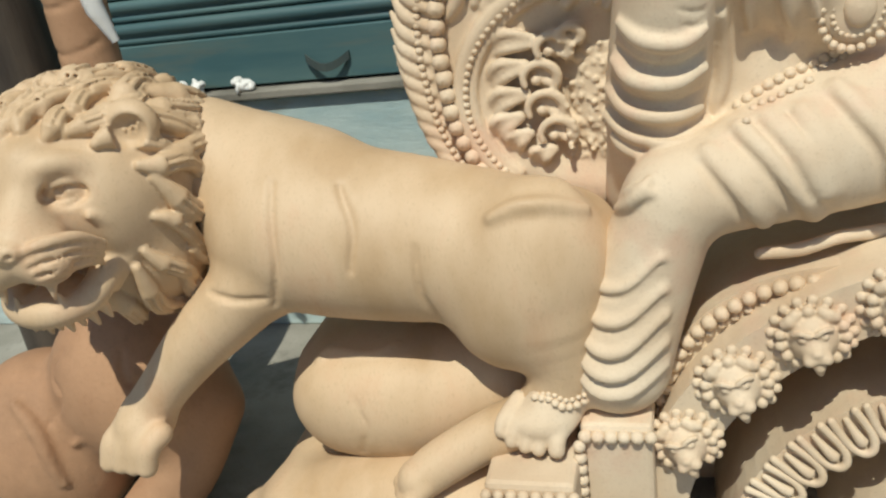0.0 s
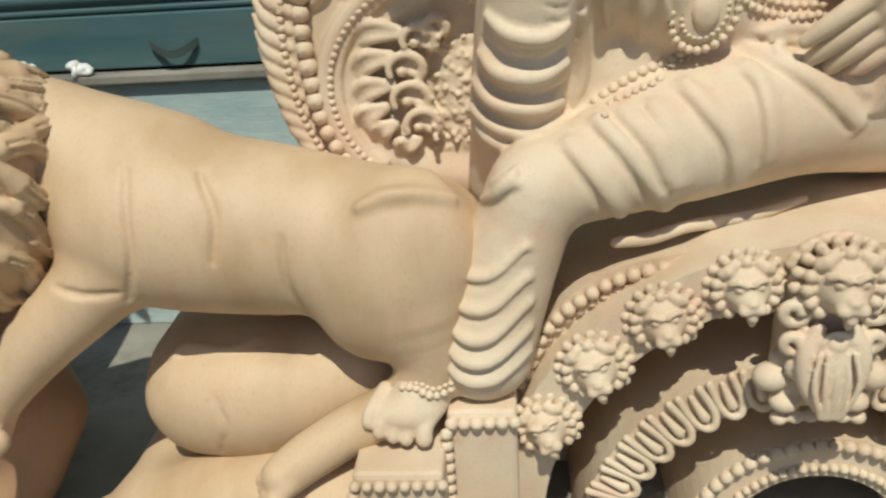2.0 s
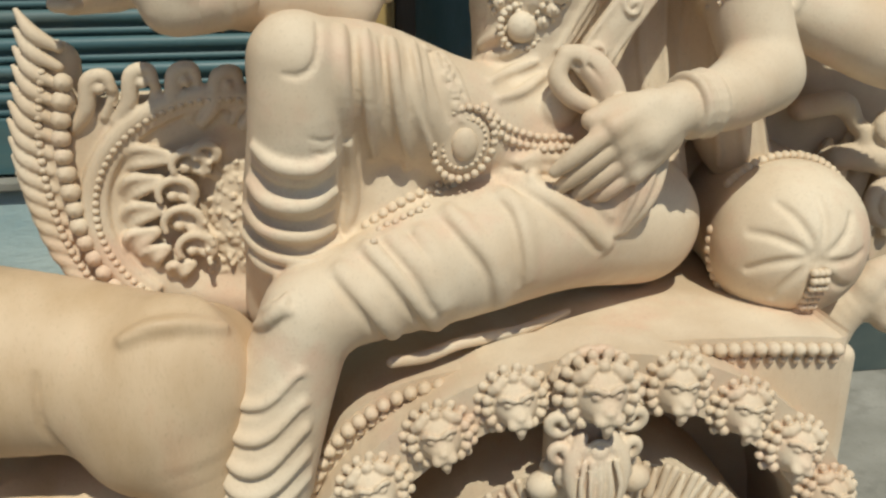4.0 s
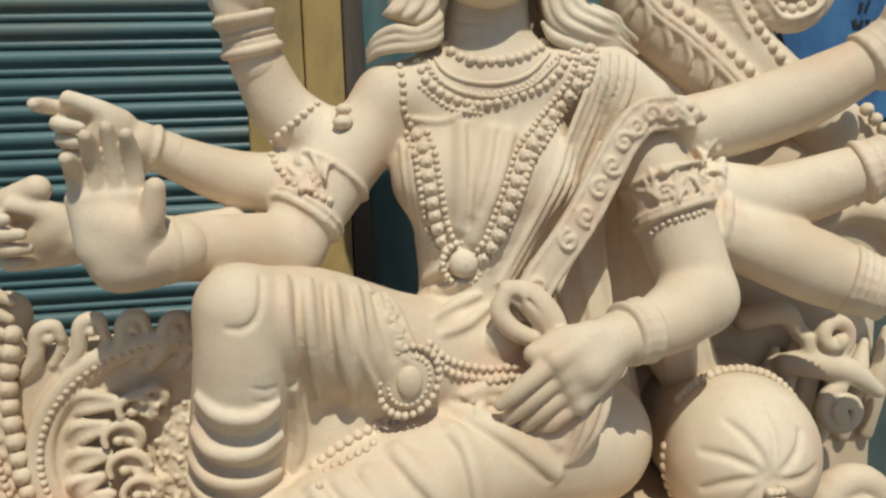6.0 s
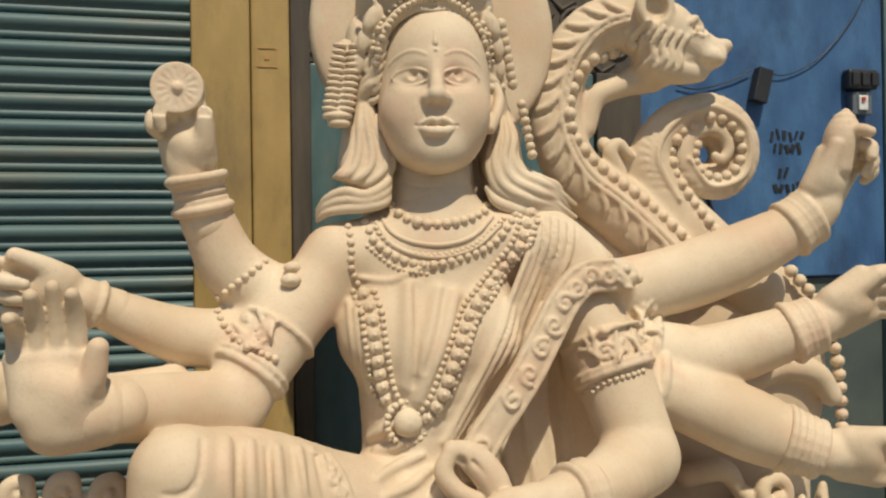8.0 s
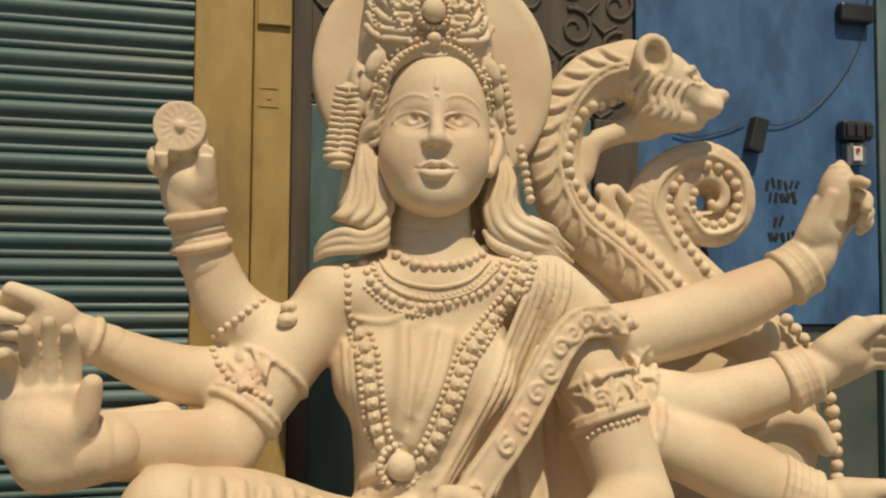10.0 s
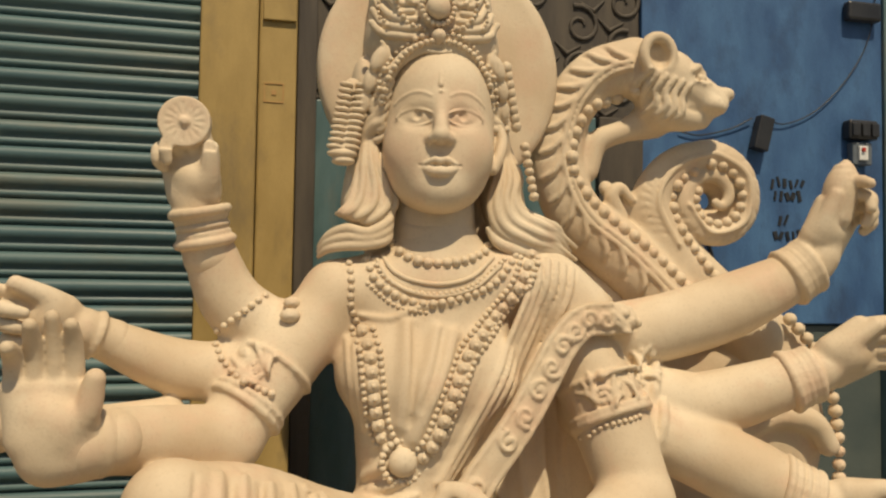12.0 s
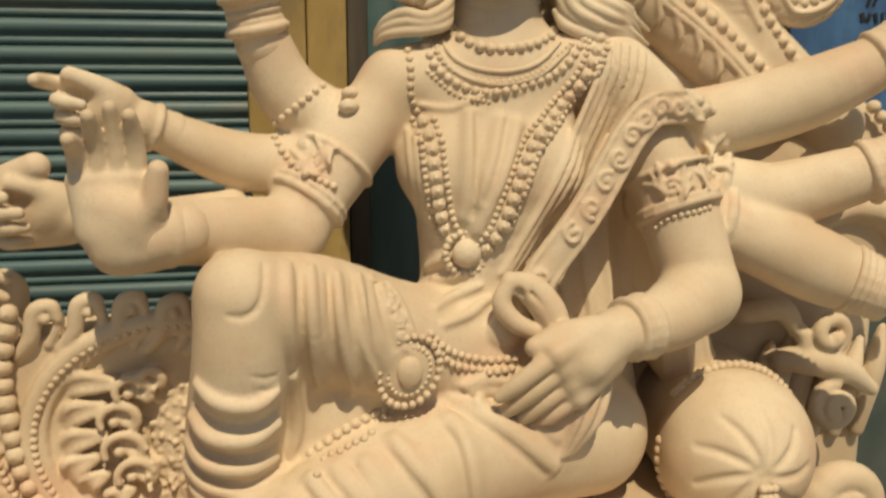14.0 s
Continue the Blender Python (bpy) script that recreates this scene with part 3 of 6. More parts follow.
    g.tube([(0.668, 1.735, 2.00), (0.665, 1.735, 2.14), (0.665, 1.725, 2.27)], [0.150, 0.135, 0.085], 0.02)
    g.tube([(0.536, 1.640, 1.800), (0.545, 1.622, 1.860), (0.578, 1.603, 1.912), (0.620, 1.594, 1.936), (0.656, 1.591, 1.940), (0.694, 1.594, 1.939), (0.740, 1.606, 1.916), (0.776, 1.626, 1.860), (0.788, 1.646, 1.800)], 0.0105, 0.006)
    g.tube([(0.560, 1.628, 1.868), (0.584, 1.606, 1.902), (0.622, 1.593, 1.924), (0.655, 1.587, 1.922), (0.690, 1.593, 1.926), (0.734, 1.608, 1.903), (0.760, 1.628, 1.868)], [0.004, 0.006, 0.0065, 0.006, 0.0065, 0.006, 0.004], 0.003)
    for s in (-1, 1):
        cx = 0.652
        for i in range(5):
            z0 = 1.958 + 0.019 * i
            w = 0.150 - 0.012 * i
            row = [(cx + s * (0.030 + 0.008 * i), z0 - 0.002), (cx + s * (0.070 + 0.004 * i), z0 + 0.001), (cx + s * (w - 0.026), z0 + 0.018), (cx + s * w, z0 + 0.052 + 0.004 * i)]
            p = g.on(spline(row, 6), 0.002)
            p[:, 1] = np.minimum(p[:, 1], 1.640 + 0.02 * i)
            g.tube(p, list(0.0092 * (0.55 + 0.45 * np.sin(np.pi * np.linspace(0.1, 0.75, len(p))))), 0.003, smooth=False)
        for x, z, r in ((0.052, 2.046, 0.022), (0.082, 2.075, 0.020), (0.046, 2.098, 0.022)):
            curl_mark(g, cx + s * x, z, r, 1.4, 0.0058, 90, 0.004, s)
        # leaves at the crown's side, each with a middle vein
        for x, z, y, t, r in ((0.132, 1.908, 1.618, 30, 0.034), (0.150, 1.862, 1.632, 12, 0.030), (0.160, 1.818, 1.645, 4, 0.026)):
            g.ell((0.662 + s * x, y, z), (r * 0.52, 0.014, r), 0.003, (0, -s * t, 0))
            for o in (-0.35, 0.0, 0.35):
                g.tube([(0.662 + s * (x + o * r * 0.8), y - 0.012, z - r * 0.7), (0.662 + s * (x + o * r * 0.9 - 0.1 * r), y - 0.016, z + r * 0.5)], 0.0020, 0.003, cut=True)
            g.tube([(0.662 + s * (x - 0.55 * r), y, z - 0.8 * r), (0.662 + s * (x - 0.62 * r), y - 0.004, z), (0.662 + s * (x - 0.1 * r), y - 0.004, z + r)], 0.0055, 0.003)
        g.ell((0.662 + s * 0.150, 1.73, 1.86), (0.030, 0.04, 0.08), 0.01)
    # stacked tassel that hangs beside the crown
    g.tube([(0.478, 1.672, 1.855), (0.468, 1.668, 1.79), (0.462, 1.662, 1.715)], [0.018, 0.022, 0.022], 0.006)
    for i in range(11):
        z = 1.852 - 0.0138 * i
        x = 0.479 - 0.0022 * i
        for o in (-0.017, 0.017):
            g.ell((x + o, 1.645, z), (0.0165 + 0.0004 * i, 0.013, 0.0062), 0.002, (0, 5, 0))
    g.ell((0.455, 1.650, 1.700), (0.034, 0.02, 0.011), 0.003)
    g.ell((0.458, 1.652, 1.684), (0.026, 0.02, 0.010), 0.003)
    g.ell((0.648, 1.592, 2.016), (0.040, 0.022, 0.040), 0.004)
    h.add(*g.skin())
    rim = [(0.538, 1.812), (0.547, 1.862), (0.580, 1.914), (0.622, 1.940), (0.656, 1.945), (0.694, 1.943), (0.742, 1.918), (0.776, 1.862), (0.788, 1.812)]
    h.beads(g.on(spaced(rim, 0.0128), 0.001), 0.0078)
    h.beads(g.on(spaced([(0.652 + 1.09 * (x - 0.652), z + 0.016) for x, z in rim], 0.0135), 0.001), 0.0068)
    h.beads([(0.648 + 0.036 * math.cos(a), 1.572, 2.016 + 0.036 * math.sin(a)) for a in np.linspace(0, 2 * math.pi, 21)[:-1]], 0.0072)
    h.ball((0.648, 1.566, 2.016), (0.027, 0.018, 0.027), rings=10, segs=18)
    h.ball((0.652, 1.580, 1.957), 0.0165, rings=8, segs=14)
    for s in (-1, 1):
        h.beads(g.on(spaced([(0.652 + s * 0.028, 1.972), (0.652 + s * 0.062, 1.984), (0.652 + s * 0.086, 2.020), (0.652 + s * 0.090, 2.065)], 0.0135), 0.002), 0.0062)
        h.beads(g.on(spaced([(0.652 + s * 0.105, 1.985), (0.652 + s * 0.122, 2.020), (0.652 + s * 0.118, 2.060)], 0.0125), 0.002), 0.0052)
    # beads down the far side of the hair
    for i in range(8):
        h.ball((0.826 + 0.0045 * i, 1.640 + 0.003 * i, 1.915 - 0.0185 * i), (0.013, 0.011, 0.015), rings=6, segs=8)
        h.ball((0.800 + 0.0045 * i, 1.634 + 0.003 * i, 1.905 - 0.0185 * i), (0.009, 0.009, 0.010))
    h.beads([(0.872 + 0.0035 * i, 1.640 - 0.001 * i, 1.735 - 0.019 * i) for i in range(7)], 0.0115)


def goddess():
    h = Heap()
    c = Clay((-0.34, 1.05, 0.03), (1.86, 1.99, 1.72), 0.0052)
    # trunk
    c.ell((0.665, 1.68, 1.29), (0.185, 0.11, 0.16), 0.03)
    c.tube([(0.46, 1.69, 1.392), (0.68, 1.70, 1.43), (0.90, 1.70, 1.41)], [0.076, 0.085, 0.085], 0.05)
    c.tube([(0.84, 1.69, 1.425), (0.94, 1.70, 1.425), (1.03, 1.70, 1.36)], [0.075, 0.080, 0.078], 0.03)
    c.ell((0.535, 1.625, 1.225), (0.09, 0.075, 0.09), 0.05)
    c.ell((0.755, 1.625, 1.215), (0.10, 0.08, 0.095), 0.05)
    c.tube([(0.64, 1.66, 1.17), (0.62, 1.65, 0.98), (0.64, 1.645, 0.84)], [0.15, 0.12, 0.16], 0.05)
    c.ell((0.66, 1.65, 0.74), (0.24, 0.17, 0.16), 0.05)
    c.tube([(0.685, 1.70, 1.42), (0.675, 1.715, 1.58)], [0.110, 0.090], 0.04)
    # robe hanging between arm and trunk, behind
    c.tube([(0.90, 1.76, 1.36), (0.93, 1.83, 1.15), (0.92, 1.82, 0.90), (0.94, 1.80, 0.62)], [0.09, 0.11, 0.11, 0.13], 0.04)
    c.tube([(1.05, 1.76, 1.25), (1.10, 1.78, 1.0), (1.15, 1.78, 0.80), (1.22, 1.78, 0.66)], [0.09, 0.09, 0.09, 0.07], 0.04)
    for i in range(7):
        x = 0.84 + 0.055 * i
        c.ridge([(x, 1.12), (x + 0.005, 0.98), (x + 0.03, 0.82), (x + 0.06, 0.70)], 0.010, 0.012)
    # legs
    c.tube([(0.55, 1.60, 0.82), (0.40, 1.52, 0.885), (0.26, 1.45, 0.965), (0.14, 1.385, 1.01)], [0.135, 0.125, 0.11, 0.085], 0.04)
    c.tube([(0.135, 1.37, 1.02), (0.128, 1.375, 0.90), (0.105, 1.44, 0.70), (0.10, 1.50, 0.50)], [0.083, 0.086, 0.092, 0.085], 0.02)
    c.tube([(0.40, 1.57, 0.82), (0.28, 1.53, 0.72), (0.20, 1.52, 0.56)], [0.10, 0.11, 0.09], 0.03)
    c.tube([(0.24, 1.46, 0.90), (0.21, 1.50, 0.75)], [0.075, 0.07], 0.03)
    c.tube([(0.88, 1.66, 0.60), (0.66, 1.53, 0.64), (0.42, 1.43, 0.615), (0.24, 1.36, 0.58), (0.13, 1.33, 0.55)], [0.155, 0.145, 0.13, 0.10, 0.082], 0.03)
    c.tube([(0.135, 1.32, 0.56), (0.08, 1.32, 0.42), (0.03, 1.31, 0.28), (0.02, 1.305, 0.22)], [0.085, 0.097, 0.108, 0.104], 0.03)
    c.tube([(-0.055, 1.300, 0.201), (-0.082, 1.275, 0.185), (-0.110, 1.245, 0.154), (-0.128, 1.222, 0.131)], [0.066, 0.064, 0.056, 0.044], 0.02)
    c.ell((-0.137, 1.225, 0.136), (0.078, 0.055, 0.034), 0.02)
    for base, tip, r in (((-0.197, 1.215, 0.154), (-0.207, 1.185, 0.130), 0.015), ((-0.171, 1.205, 0.142), (-0.186, 1.175, 0.113), 0.0145), ((-0.147, 1.205, 0.132), (-0.159, 1.172, 0.104), 0.0145), ((-0.122, 1.205, 0.126), (-0.133, 1.172, 0.098), 0.0145), ((-0.093, 1.205, 0.129), (-0.098, 1.172, 0.099), 0.018)):
        b, e = np.array(base), np.array(tip)
        c.tube([b + np.array((0.02, 0.03, 0.012)), (b + e) / 2 + np.array((0, 0, 0.006)), e], [r * 1.2, r, r * 0.95], 0.006, n=3)
    c.tube([(0.105, 1.52, 0.97), (0.090, 1.52, 0.80), (0.072, 1.52, 0.50)], [0.062, 0.068, 0.075], 0.02)
    # cloth under the thigh, spread over the seat
    c.tube([(0.286, 1.345, 0.430), (0.355, 1.360, 0.430), (0.425, 1.380, 0.443), (0.501, 1.420, 0.434), (0.578, 1.450, 0.433), (0.689, 1.510, 0.439)], [0.012, 0.014, 0.013, 0.014, 0.013, 0.01], 0.012)
    # front arm with open palm
    c.tube([(0.45, 1.69, 1.385), (0.33, 1.64, 1.24), (0.225, 1.585, 1.105)], [0.072, 0.078, 0.070], 0.03)
    c.tube([(0.23, 1.58, 1.10), (0.11, 1.50, 1.115), (0.01, 1.42, 1.13)], [0.070, 0.066, 0.058], 0.015)
    c.tube([(0.02, 1.42, 1.13), (-0.02, 1.40, 1.125)], [0.058, 0.058], 0.01)
    ring(c, (0.005, 1.415, 1.13), (1, 0.6, 0.0), 0.055, 0.010)
    # raised arm with disc
    c.tube([(0.31, 1.70, 1.31), (0.225, 1.69, 1.38), (0.165, 1.66, 1.52)], [0.072, 0.066, 0.05], 0.03)
    # rear arm
    c.tube([(0.30, 1.68, 1.22), (0.13, 1.66, 1.236), (-0.026, 1.60, 1.305)], [0.065, 0.06, 0.040], 0.03)
    c.tube([(0.10, 1.62, 1.12), (-0.05, 1.57, 1.12), (-0.14, 1.53, 1.145)], [0.06, 0.052, 0.046], 0.02)
    # arms of the other side
    c.tube([(0.98, 1.69, 1.33), (1.045, 1.64, 1.20), (1.10, 1.57, 1.0), (1.10, 1.54, 0.945)], [0.085, 0.090, 0.083, 0.085], 0.03)
    c.tube([(1.10, 1.54, 0.945), (1.0, 1.48, 0.91), (0.90, 1.44, 0.90)], [0.085, 0.07, 0.052], 0.015)
    c.tube([(1.05, 1.75, 1.28), (1.25, 1.71, 1.32), (1.41, 1.68, 1.372), (1.587, 1.64, 1.457)], [0.085, 0.082, 0.08, 0.060], 0.02)
    c.tube([(1.08, 1.72, 1.18), (1.28, 1.68, 1.139), (1.36, 1.66, 1.14), (1.554, 1.60, 1.205)], [0.085, 0.082, 0.08, 0.062], 0.015)
    c.tube([(1.06, 1.68, 1.13), (1.23, 1.64, 1.067), (1.40, 1.58, 0.99), (1.50, 1.52, 0.945)], [0.08, 0.08, 0.085, 0.066], 0.015)
    # knee and shin folds of the upright leg
    for row in ([(0.055, 0.877), (0.093, 0.848), (0.150, 0.838), (0.191, 0.854)], [(0.040, 0.808), (0.072, 0.776), (0.136, 0.765), (0.192, 0.782)], [(0.025, 0.749), (0.062, 0.717), (0.133, 0.701), (0.194, 0.703)], [(0.018, 0.693), (0.069, 0.665), (0.136, 0.655), (0.194, 0.669)], [(0.030, 0.655), (0.077, 0.629), (0.131, 0.643)]):
        c.ridge(row, 0.015, 0.010, 0.004)
    for row in ([(0.047, 0.831), (0.088, 0.802), (0.148, 0.793), (0.190, 0.811)], [(0.033, 0.771), (0.068, 0.738), (0.134, 0.725), (0.192, 0.737)], [(0.023, 0.715), (0.069, 0.684), (0.136, 0.669), (0.193, 0.676)]):
        c.ridge(row, 0.010, 0.008, 0.002, cut=True)
    c.ridge([(0.176, 1.096), (0.177, 1.058), (0.168, 1.021), (0.143, 1.003), (0.115, 1.005)], 0.006, 0.006, 0.0, cut=True)
    for row in ([(0.151, 0.896), (0.172, 0.886), (0.193, 0.885)], [(0.158, 0.867), (0.177, 0.861), (0.193, 0.861)]):
        c.ridge(row, 0.004, 0.004, 0.0, cut=True)
    # folds down from the raised thigh
    for row in ([(0.218, 1.085), (0.215, 1.016), (0.219, 0.903), (0.236, 0.746)], [(0.259, 1.079), (0.257, 0.999), (0.263, 0.871), (0.285, 0.749)], [(0.306, 1.064), (0.308, 0.971), (0.326, 0.851), (0.347, 0.761)], [(0.347, 1.039), (0.350, 0.954), (0.374, 0.845)], [(0.228, 0.972), (0.222, 0.865), (0.226, 0.749), (0.212, 0.691)]):
        c.ridge(row, 0.012, 0.012, 0.003)
    for row in ([(0.238, 1.060), (0.240, 0.960), (0.252, 0.850), (0.285, 0.770)], [(0.288, 1.048), (0.296, 0.915), (0.322, 0.830), (0.359, 0.783)], [(0.335, 1.031), (0.350, 0.954), (0.391, 0.839)], [(0.380, 1.022), (0.392, 0.965), (0.412, 0.900)]):
        c.ridge(row, 0.0065, 0.010, 0.001, cut=True)
    # folds across the level thigh
    for row in ([(0.178, 0.639), (0.227, 0.576), (0.270, 0.500)], [(0.223, 0.679), (0.279, 0.624), (0.340, 0.530), (0.380, 0.450)], [(0.317, 0.708), (0.356, 0.650), (0.376, 0.555)], [(0.390, 0.717), (0.415, 0.690), (0.464, 0.625), (0.485, 0.533)],
                [(0.474, 0.755), (0.519, 0.722), (0.535, 0.647), (0.540, 0.580)], [(0.510, 0.769), (0.562, 0.749), (0.638, 0.695), (0.716, 0.619)], [(0.533, 0.788), (0.618, 0.775), (0.694, 0.758)], [(0.262, 0.700), (0.318, 0.642), (0.362, 0.560)]):
        c.ridge([(x + 0.016, z + 0.012) for x, z in row], 0.012, 0.030, -0.003)
        c.ridge(row, 0.0062, 0.012, 0.001, cut=True)
    for row in ([(0.578, 0.772), (0.615, 0.781), (0.685, 0.739), (0.738, 0.689)], [(0.569, 0.787), (0.614, 0.803), (0.680, 0.781), (0.747, 0.726)], [(0.557, 0.800), (0.626, 0.817), (0.691, 0.803)]):
        c.ridge(row, 0.010, 0.010, 0.003)
    # drape round the lower shin: hanging swags and an embroidered edge
    c.tube([(-0.070, 1.300, 0.50), (-0.082, 1.275, 0.40), (-0.090, 1.268, 0.30), (-0.095, 1.268, 0.225)], [0.018, 0.024, 0.024, 0.018], 0.02)
    for row, r in (([(-0.050, 0.462), (-0.015, 0.415), (0.050, 0.425), (0.110, 0.480)], 0.010), ([(-0.062, 0.408), (-0.020, 0.358), (0.045, 0.362), (0.112, 0.418)], 0.012), ([(-0.072, 0.362), (-0.023, 0.304), (0.042, 0.304), (0.114, 0.366)], 0.014), ([(-0.078, 0.316), (-0.025, 0.256), (0.040, 0.254), (0.112, 0.306)], 0.014), ([(-0.080, 0.270), (-0.025, 0.212), (0.040, 0.208), (0.110, 0.250)], 0.012)):
        c.ridge(row, 0.8 * r, 0.020, 0.001)
        c.ridge([(x, z - 1.2 * r) for x, z in row], 0.4 * r, 0.010, 0.001, cut=True)
    c.ridge([(0.099, 0.596), (0.064, 0.593), (-0.014, 0.530), (-0.048, 0.520)], 0.012, 0.01, 0.004)
    c.ridge([(0.095, 0.616), (0.035, 0.549), (-0.016, 0.541), (-0.053, 0.509)], 0.013, 0.01, 0.006)
    # pleats of the robe: close ones from the shoulder across the breast, fine ones down the bodice
    for i in range(6):
        u = i / 5
        row = [(0.885 + 0.105 * u, 1.492 - 0.035 * u), (0.868 + 0.098 * u, 1.392 - 0.015 * u), (0.806 + 0.090 * u, 1.262 - 0.020 * u), (0.728 + 0.085 * u, 1.120 - 0.020 * u), (0.655 + 0.070 * u, 1.008 - 0.010 * u)]
        c.ridge(row, 0.0105, 0.012, 0.003)
        c.ridge([(x + 0.009, z) for x, z in row], 0.0055, 0.006, 0.0, cut=True)
    for row, r in (([(0.745, 1.322), (0.722, 1.250), (0.678, 1.165), (0.632, 1.095)], 0.012), ([(0.700, 1.338), (0.668, 1.255), (0.628, 1.165), (0.600, 1.100)], 0.014), ([(0.655, 1.320), (0.632, 1.250), (0.598, 1.160)], 0.010), ([(0.592, 1.330), (0.584, 1.250), (0.572, 1.130)], 0.012)):
        c.ridge(row, r, 0.024, 0.001)
        c.ridge([(x + 1.2 * r, z) for x, z in row], 0.4 * r, 0.010, 0.001, cut=True)
    for i in range(4):
        c.ridge([(0.468 + 0.012 * i, 1.300 - 0.01 * i), (0.470 + 0.014 * i, 1.220 - 0.01 * i), (0.488 + 0.016 * i, 1.110)], 0.006, 0.008, 0.002)
    c.ridge([(0.487, 1.351), (0.557, 1.343), (0.621, 1.368), (0.701, 1.377)], 0.007, 0.006, 0.001)
    # waist folds
    for row in ([(0.477, 0.983), (0.520, 1.022), (0.552, 1.049)], [(0.462, 0.980), (0.539, 0.996), (0.573, 1.012)], [(0.468, 0.951), (0.542, 0.963), (0.606, 0.984)], [(0.487, 0.924), (0.572, 0.931), (0.623, 0.958)]):
        c.ridge(row, 0.011, 0.010, 0.003)
    # decorated border of the robe, from the shoulder to the waist
    edge_a = c.on(spline([(1.050, 1.372), (0.963, 1.362), (0.905, 1.318), (0.852, 1.237), (0.800, 1.160), (0.738, 1.078), (0.690, 1.005), (0.640, 0.930), (0.588, 0.866)], 8), 0.0)
    edge_b = c.on(spline([(1.060, 1.322), (1.005, 1.318), (0.958, 1.272), (0.918, 1.210), (0.868, 1.125), (0.808, 1.045), (0.752, 0.975), (0.700, 0.905), (0.644, 0.838)], 8), 0.0)
    m = min(len(edge_a), len(edge_b))
    mid = [((a[0] + b[0]) / 2, 1.575 - 0.085 * u, (a[2] + b[2]) / 2) for a, b, u in zip(edge_a[:m], edge_b[:m], np.linspace(0, 1, m))]
    c.tube(mid, [0.038] * m, 0.006, smooth=False, flat=0.45)
    c.tube([(1.085, 1.60, 1.345), (1.10, 1.63, 1.33), (1.12, 1.68, 1.29), (1.13, 1.72, 1.22)], [0.035, 0.035, 0.03, 0.02], 0.02)
    for o in (-0.031, 0.031):
        pts = []
        for (a, b) in zip(mid, mid[1:]):
            t = unit((b[0] - a[0], b[2] - a[2], 0))
            pts.append((a[0] - t[1] * o, a[2] + t[0] * o))
        c.ridge(pts[::3], 0.006, 0.003, 0.001, taper=False)
    for i in range(2, m - 3, 5):
        curl_mark(c, mid[i][0], mid[i][2], 0.023, 1.2, 0.0052, 60 + 40 * i, flip=1 if i % 2 else -1)
    # borders on thigh and shin
    for row, st in (([(0.381, 1.032), (0.409, 0.985), (0.431, 0.915), (0.451, 0.871)], 0.030), ([(-0.068, 0.490), (-0.077, 0.433), (-0.090, 0.345), (-0.096, 0.254)], 0.030)):
        for i, p in enumerate(spaced(row, st)):
            curl_mark(c, p[0], p[1], 0.014, 1.2, 0.0045, 90 + 180 * (i % 2), flip=1 if i % 2 else -1)
    c.ridge([(0.405, 1.017), (0.427, 0.986), (0.449, 0.924), (0.467, 0.878)], 0.006, 0.004, 0.001, taper=False)
    # armlets
    def armlet(a, b, R0, R1, n=3):
        a, b = np.array(a), np.array(b)
        for u, rr in ((0.0, 0.008), (0.16, 0.006), (1.0, 0.006)):
            ring(c, a + (b - a) * u, b - a, (R0 + (R1 - R0) * u) * 1.0, rr)
    armlet((0.262, 1.605, 1.155), (0.325, 1.638, 1.235), 0.078, 0.082)
    armlet((1.073, 1.605, 1.12), (1.052, 1.635, 1.20), 0.092, 0.094)
    armlet((1.20, 1.70, 1.155), (1.15, 1.71, 1.17), 0.088, 0.09)
    armlet((1.19, 1.655, 1.085), (1.14, 1.66, 1.10), 0.086, 0.086)
    for ox, oz, lean, size in ((0.282, 1.238, 35, 0.050), (1.025, 1.178, 0, 0.052), (1.118, 1.190, -25, 0.046), (1.172, 1.232, -50, 0.044), (1.105, 1.330, 30, 0.040)):
        up = np.array((math.sin(radians(-lean)), math.cos(radians(lean))))
        side = np.array((up[1], -up[0]))
        curl_mark(c, ox, oz, 0.40 * size, 1.4, 0.0052, 30, 0.003)
        for s in (-1, 1):
            for i, (a, b, e) in enumerate(((0.45, 0.95, 0.70), (0.60, 0.55, 1.00), (0.60, 0.05, 1.15))):
                p0 = np.array((ox, oz)) + s * a * 0.55 * size * side - 0.45 * size * up * (1 - 0.2 * i)
                p1 = np.array((ox, oz)) + s * a * size * side + 0.4 * b * size * up
                p2 = np.array((ox, oz)) + s * e * 0.80 * size * side + b * 1.0 * size * up
                c.ridge([tuple(p0), tuple(p1), tuple(p2)], 0.0062, 0.003, 0.003)
        curl_mark(c, *(np.array((ox, oz)) + 0.85 * size * up), 0.18 * size, 1.2, 0.0045, 90, 0.003)
    # buckle, waist flower and sash end
    bx, bz = [(0.440, 0.851)][0]
    by = c.front([(bx, bz)])[0]
    c.ell((bx, by + 0.004, bz), (0.055, 0.018, 0.064), 0.008, (0, 25, 0))
    fx, fz = [(0.790, 0.718)][0]
    fy = c.front([(fx, fz)])[0]
    for a in range(0, 360, 45):
        c.ell((fx + 0.035 * math.cos(radians(a)), fy - 0.010, fz + 0.04 * math.sin(radians(a))), (0.02, 0.016, 0.014), 0.006, (0, -a, 0))
    c.ell((fx, fy - 0.016, fz), (0.022, 0.02, 0.022), 0.005)
    c.tube([(0.82, 1.45, 0.84), (0.79, 1.43, 0.74), (0.75, 1.45, 0.66)], [0.05, 0.055, 0.03], 0.03, flat=0.6)
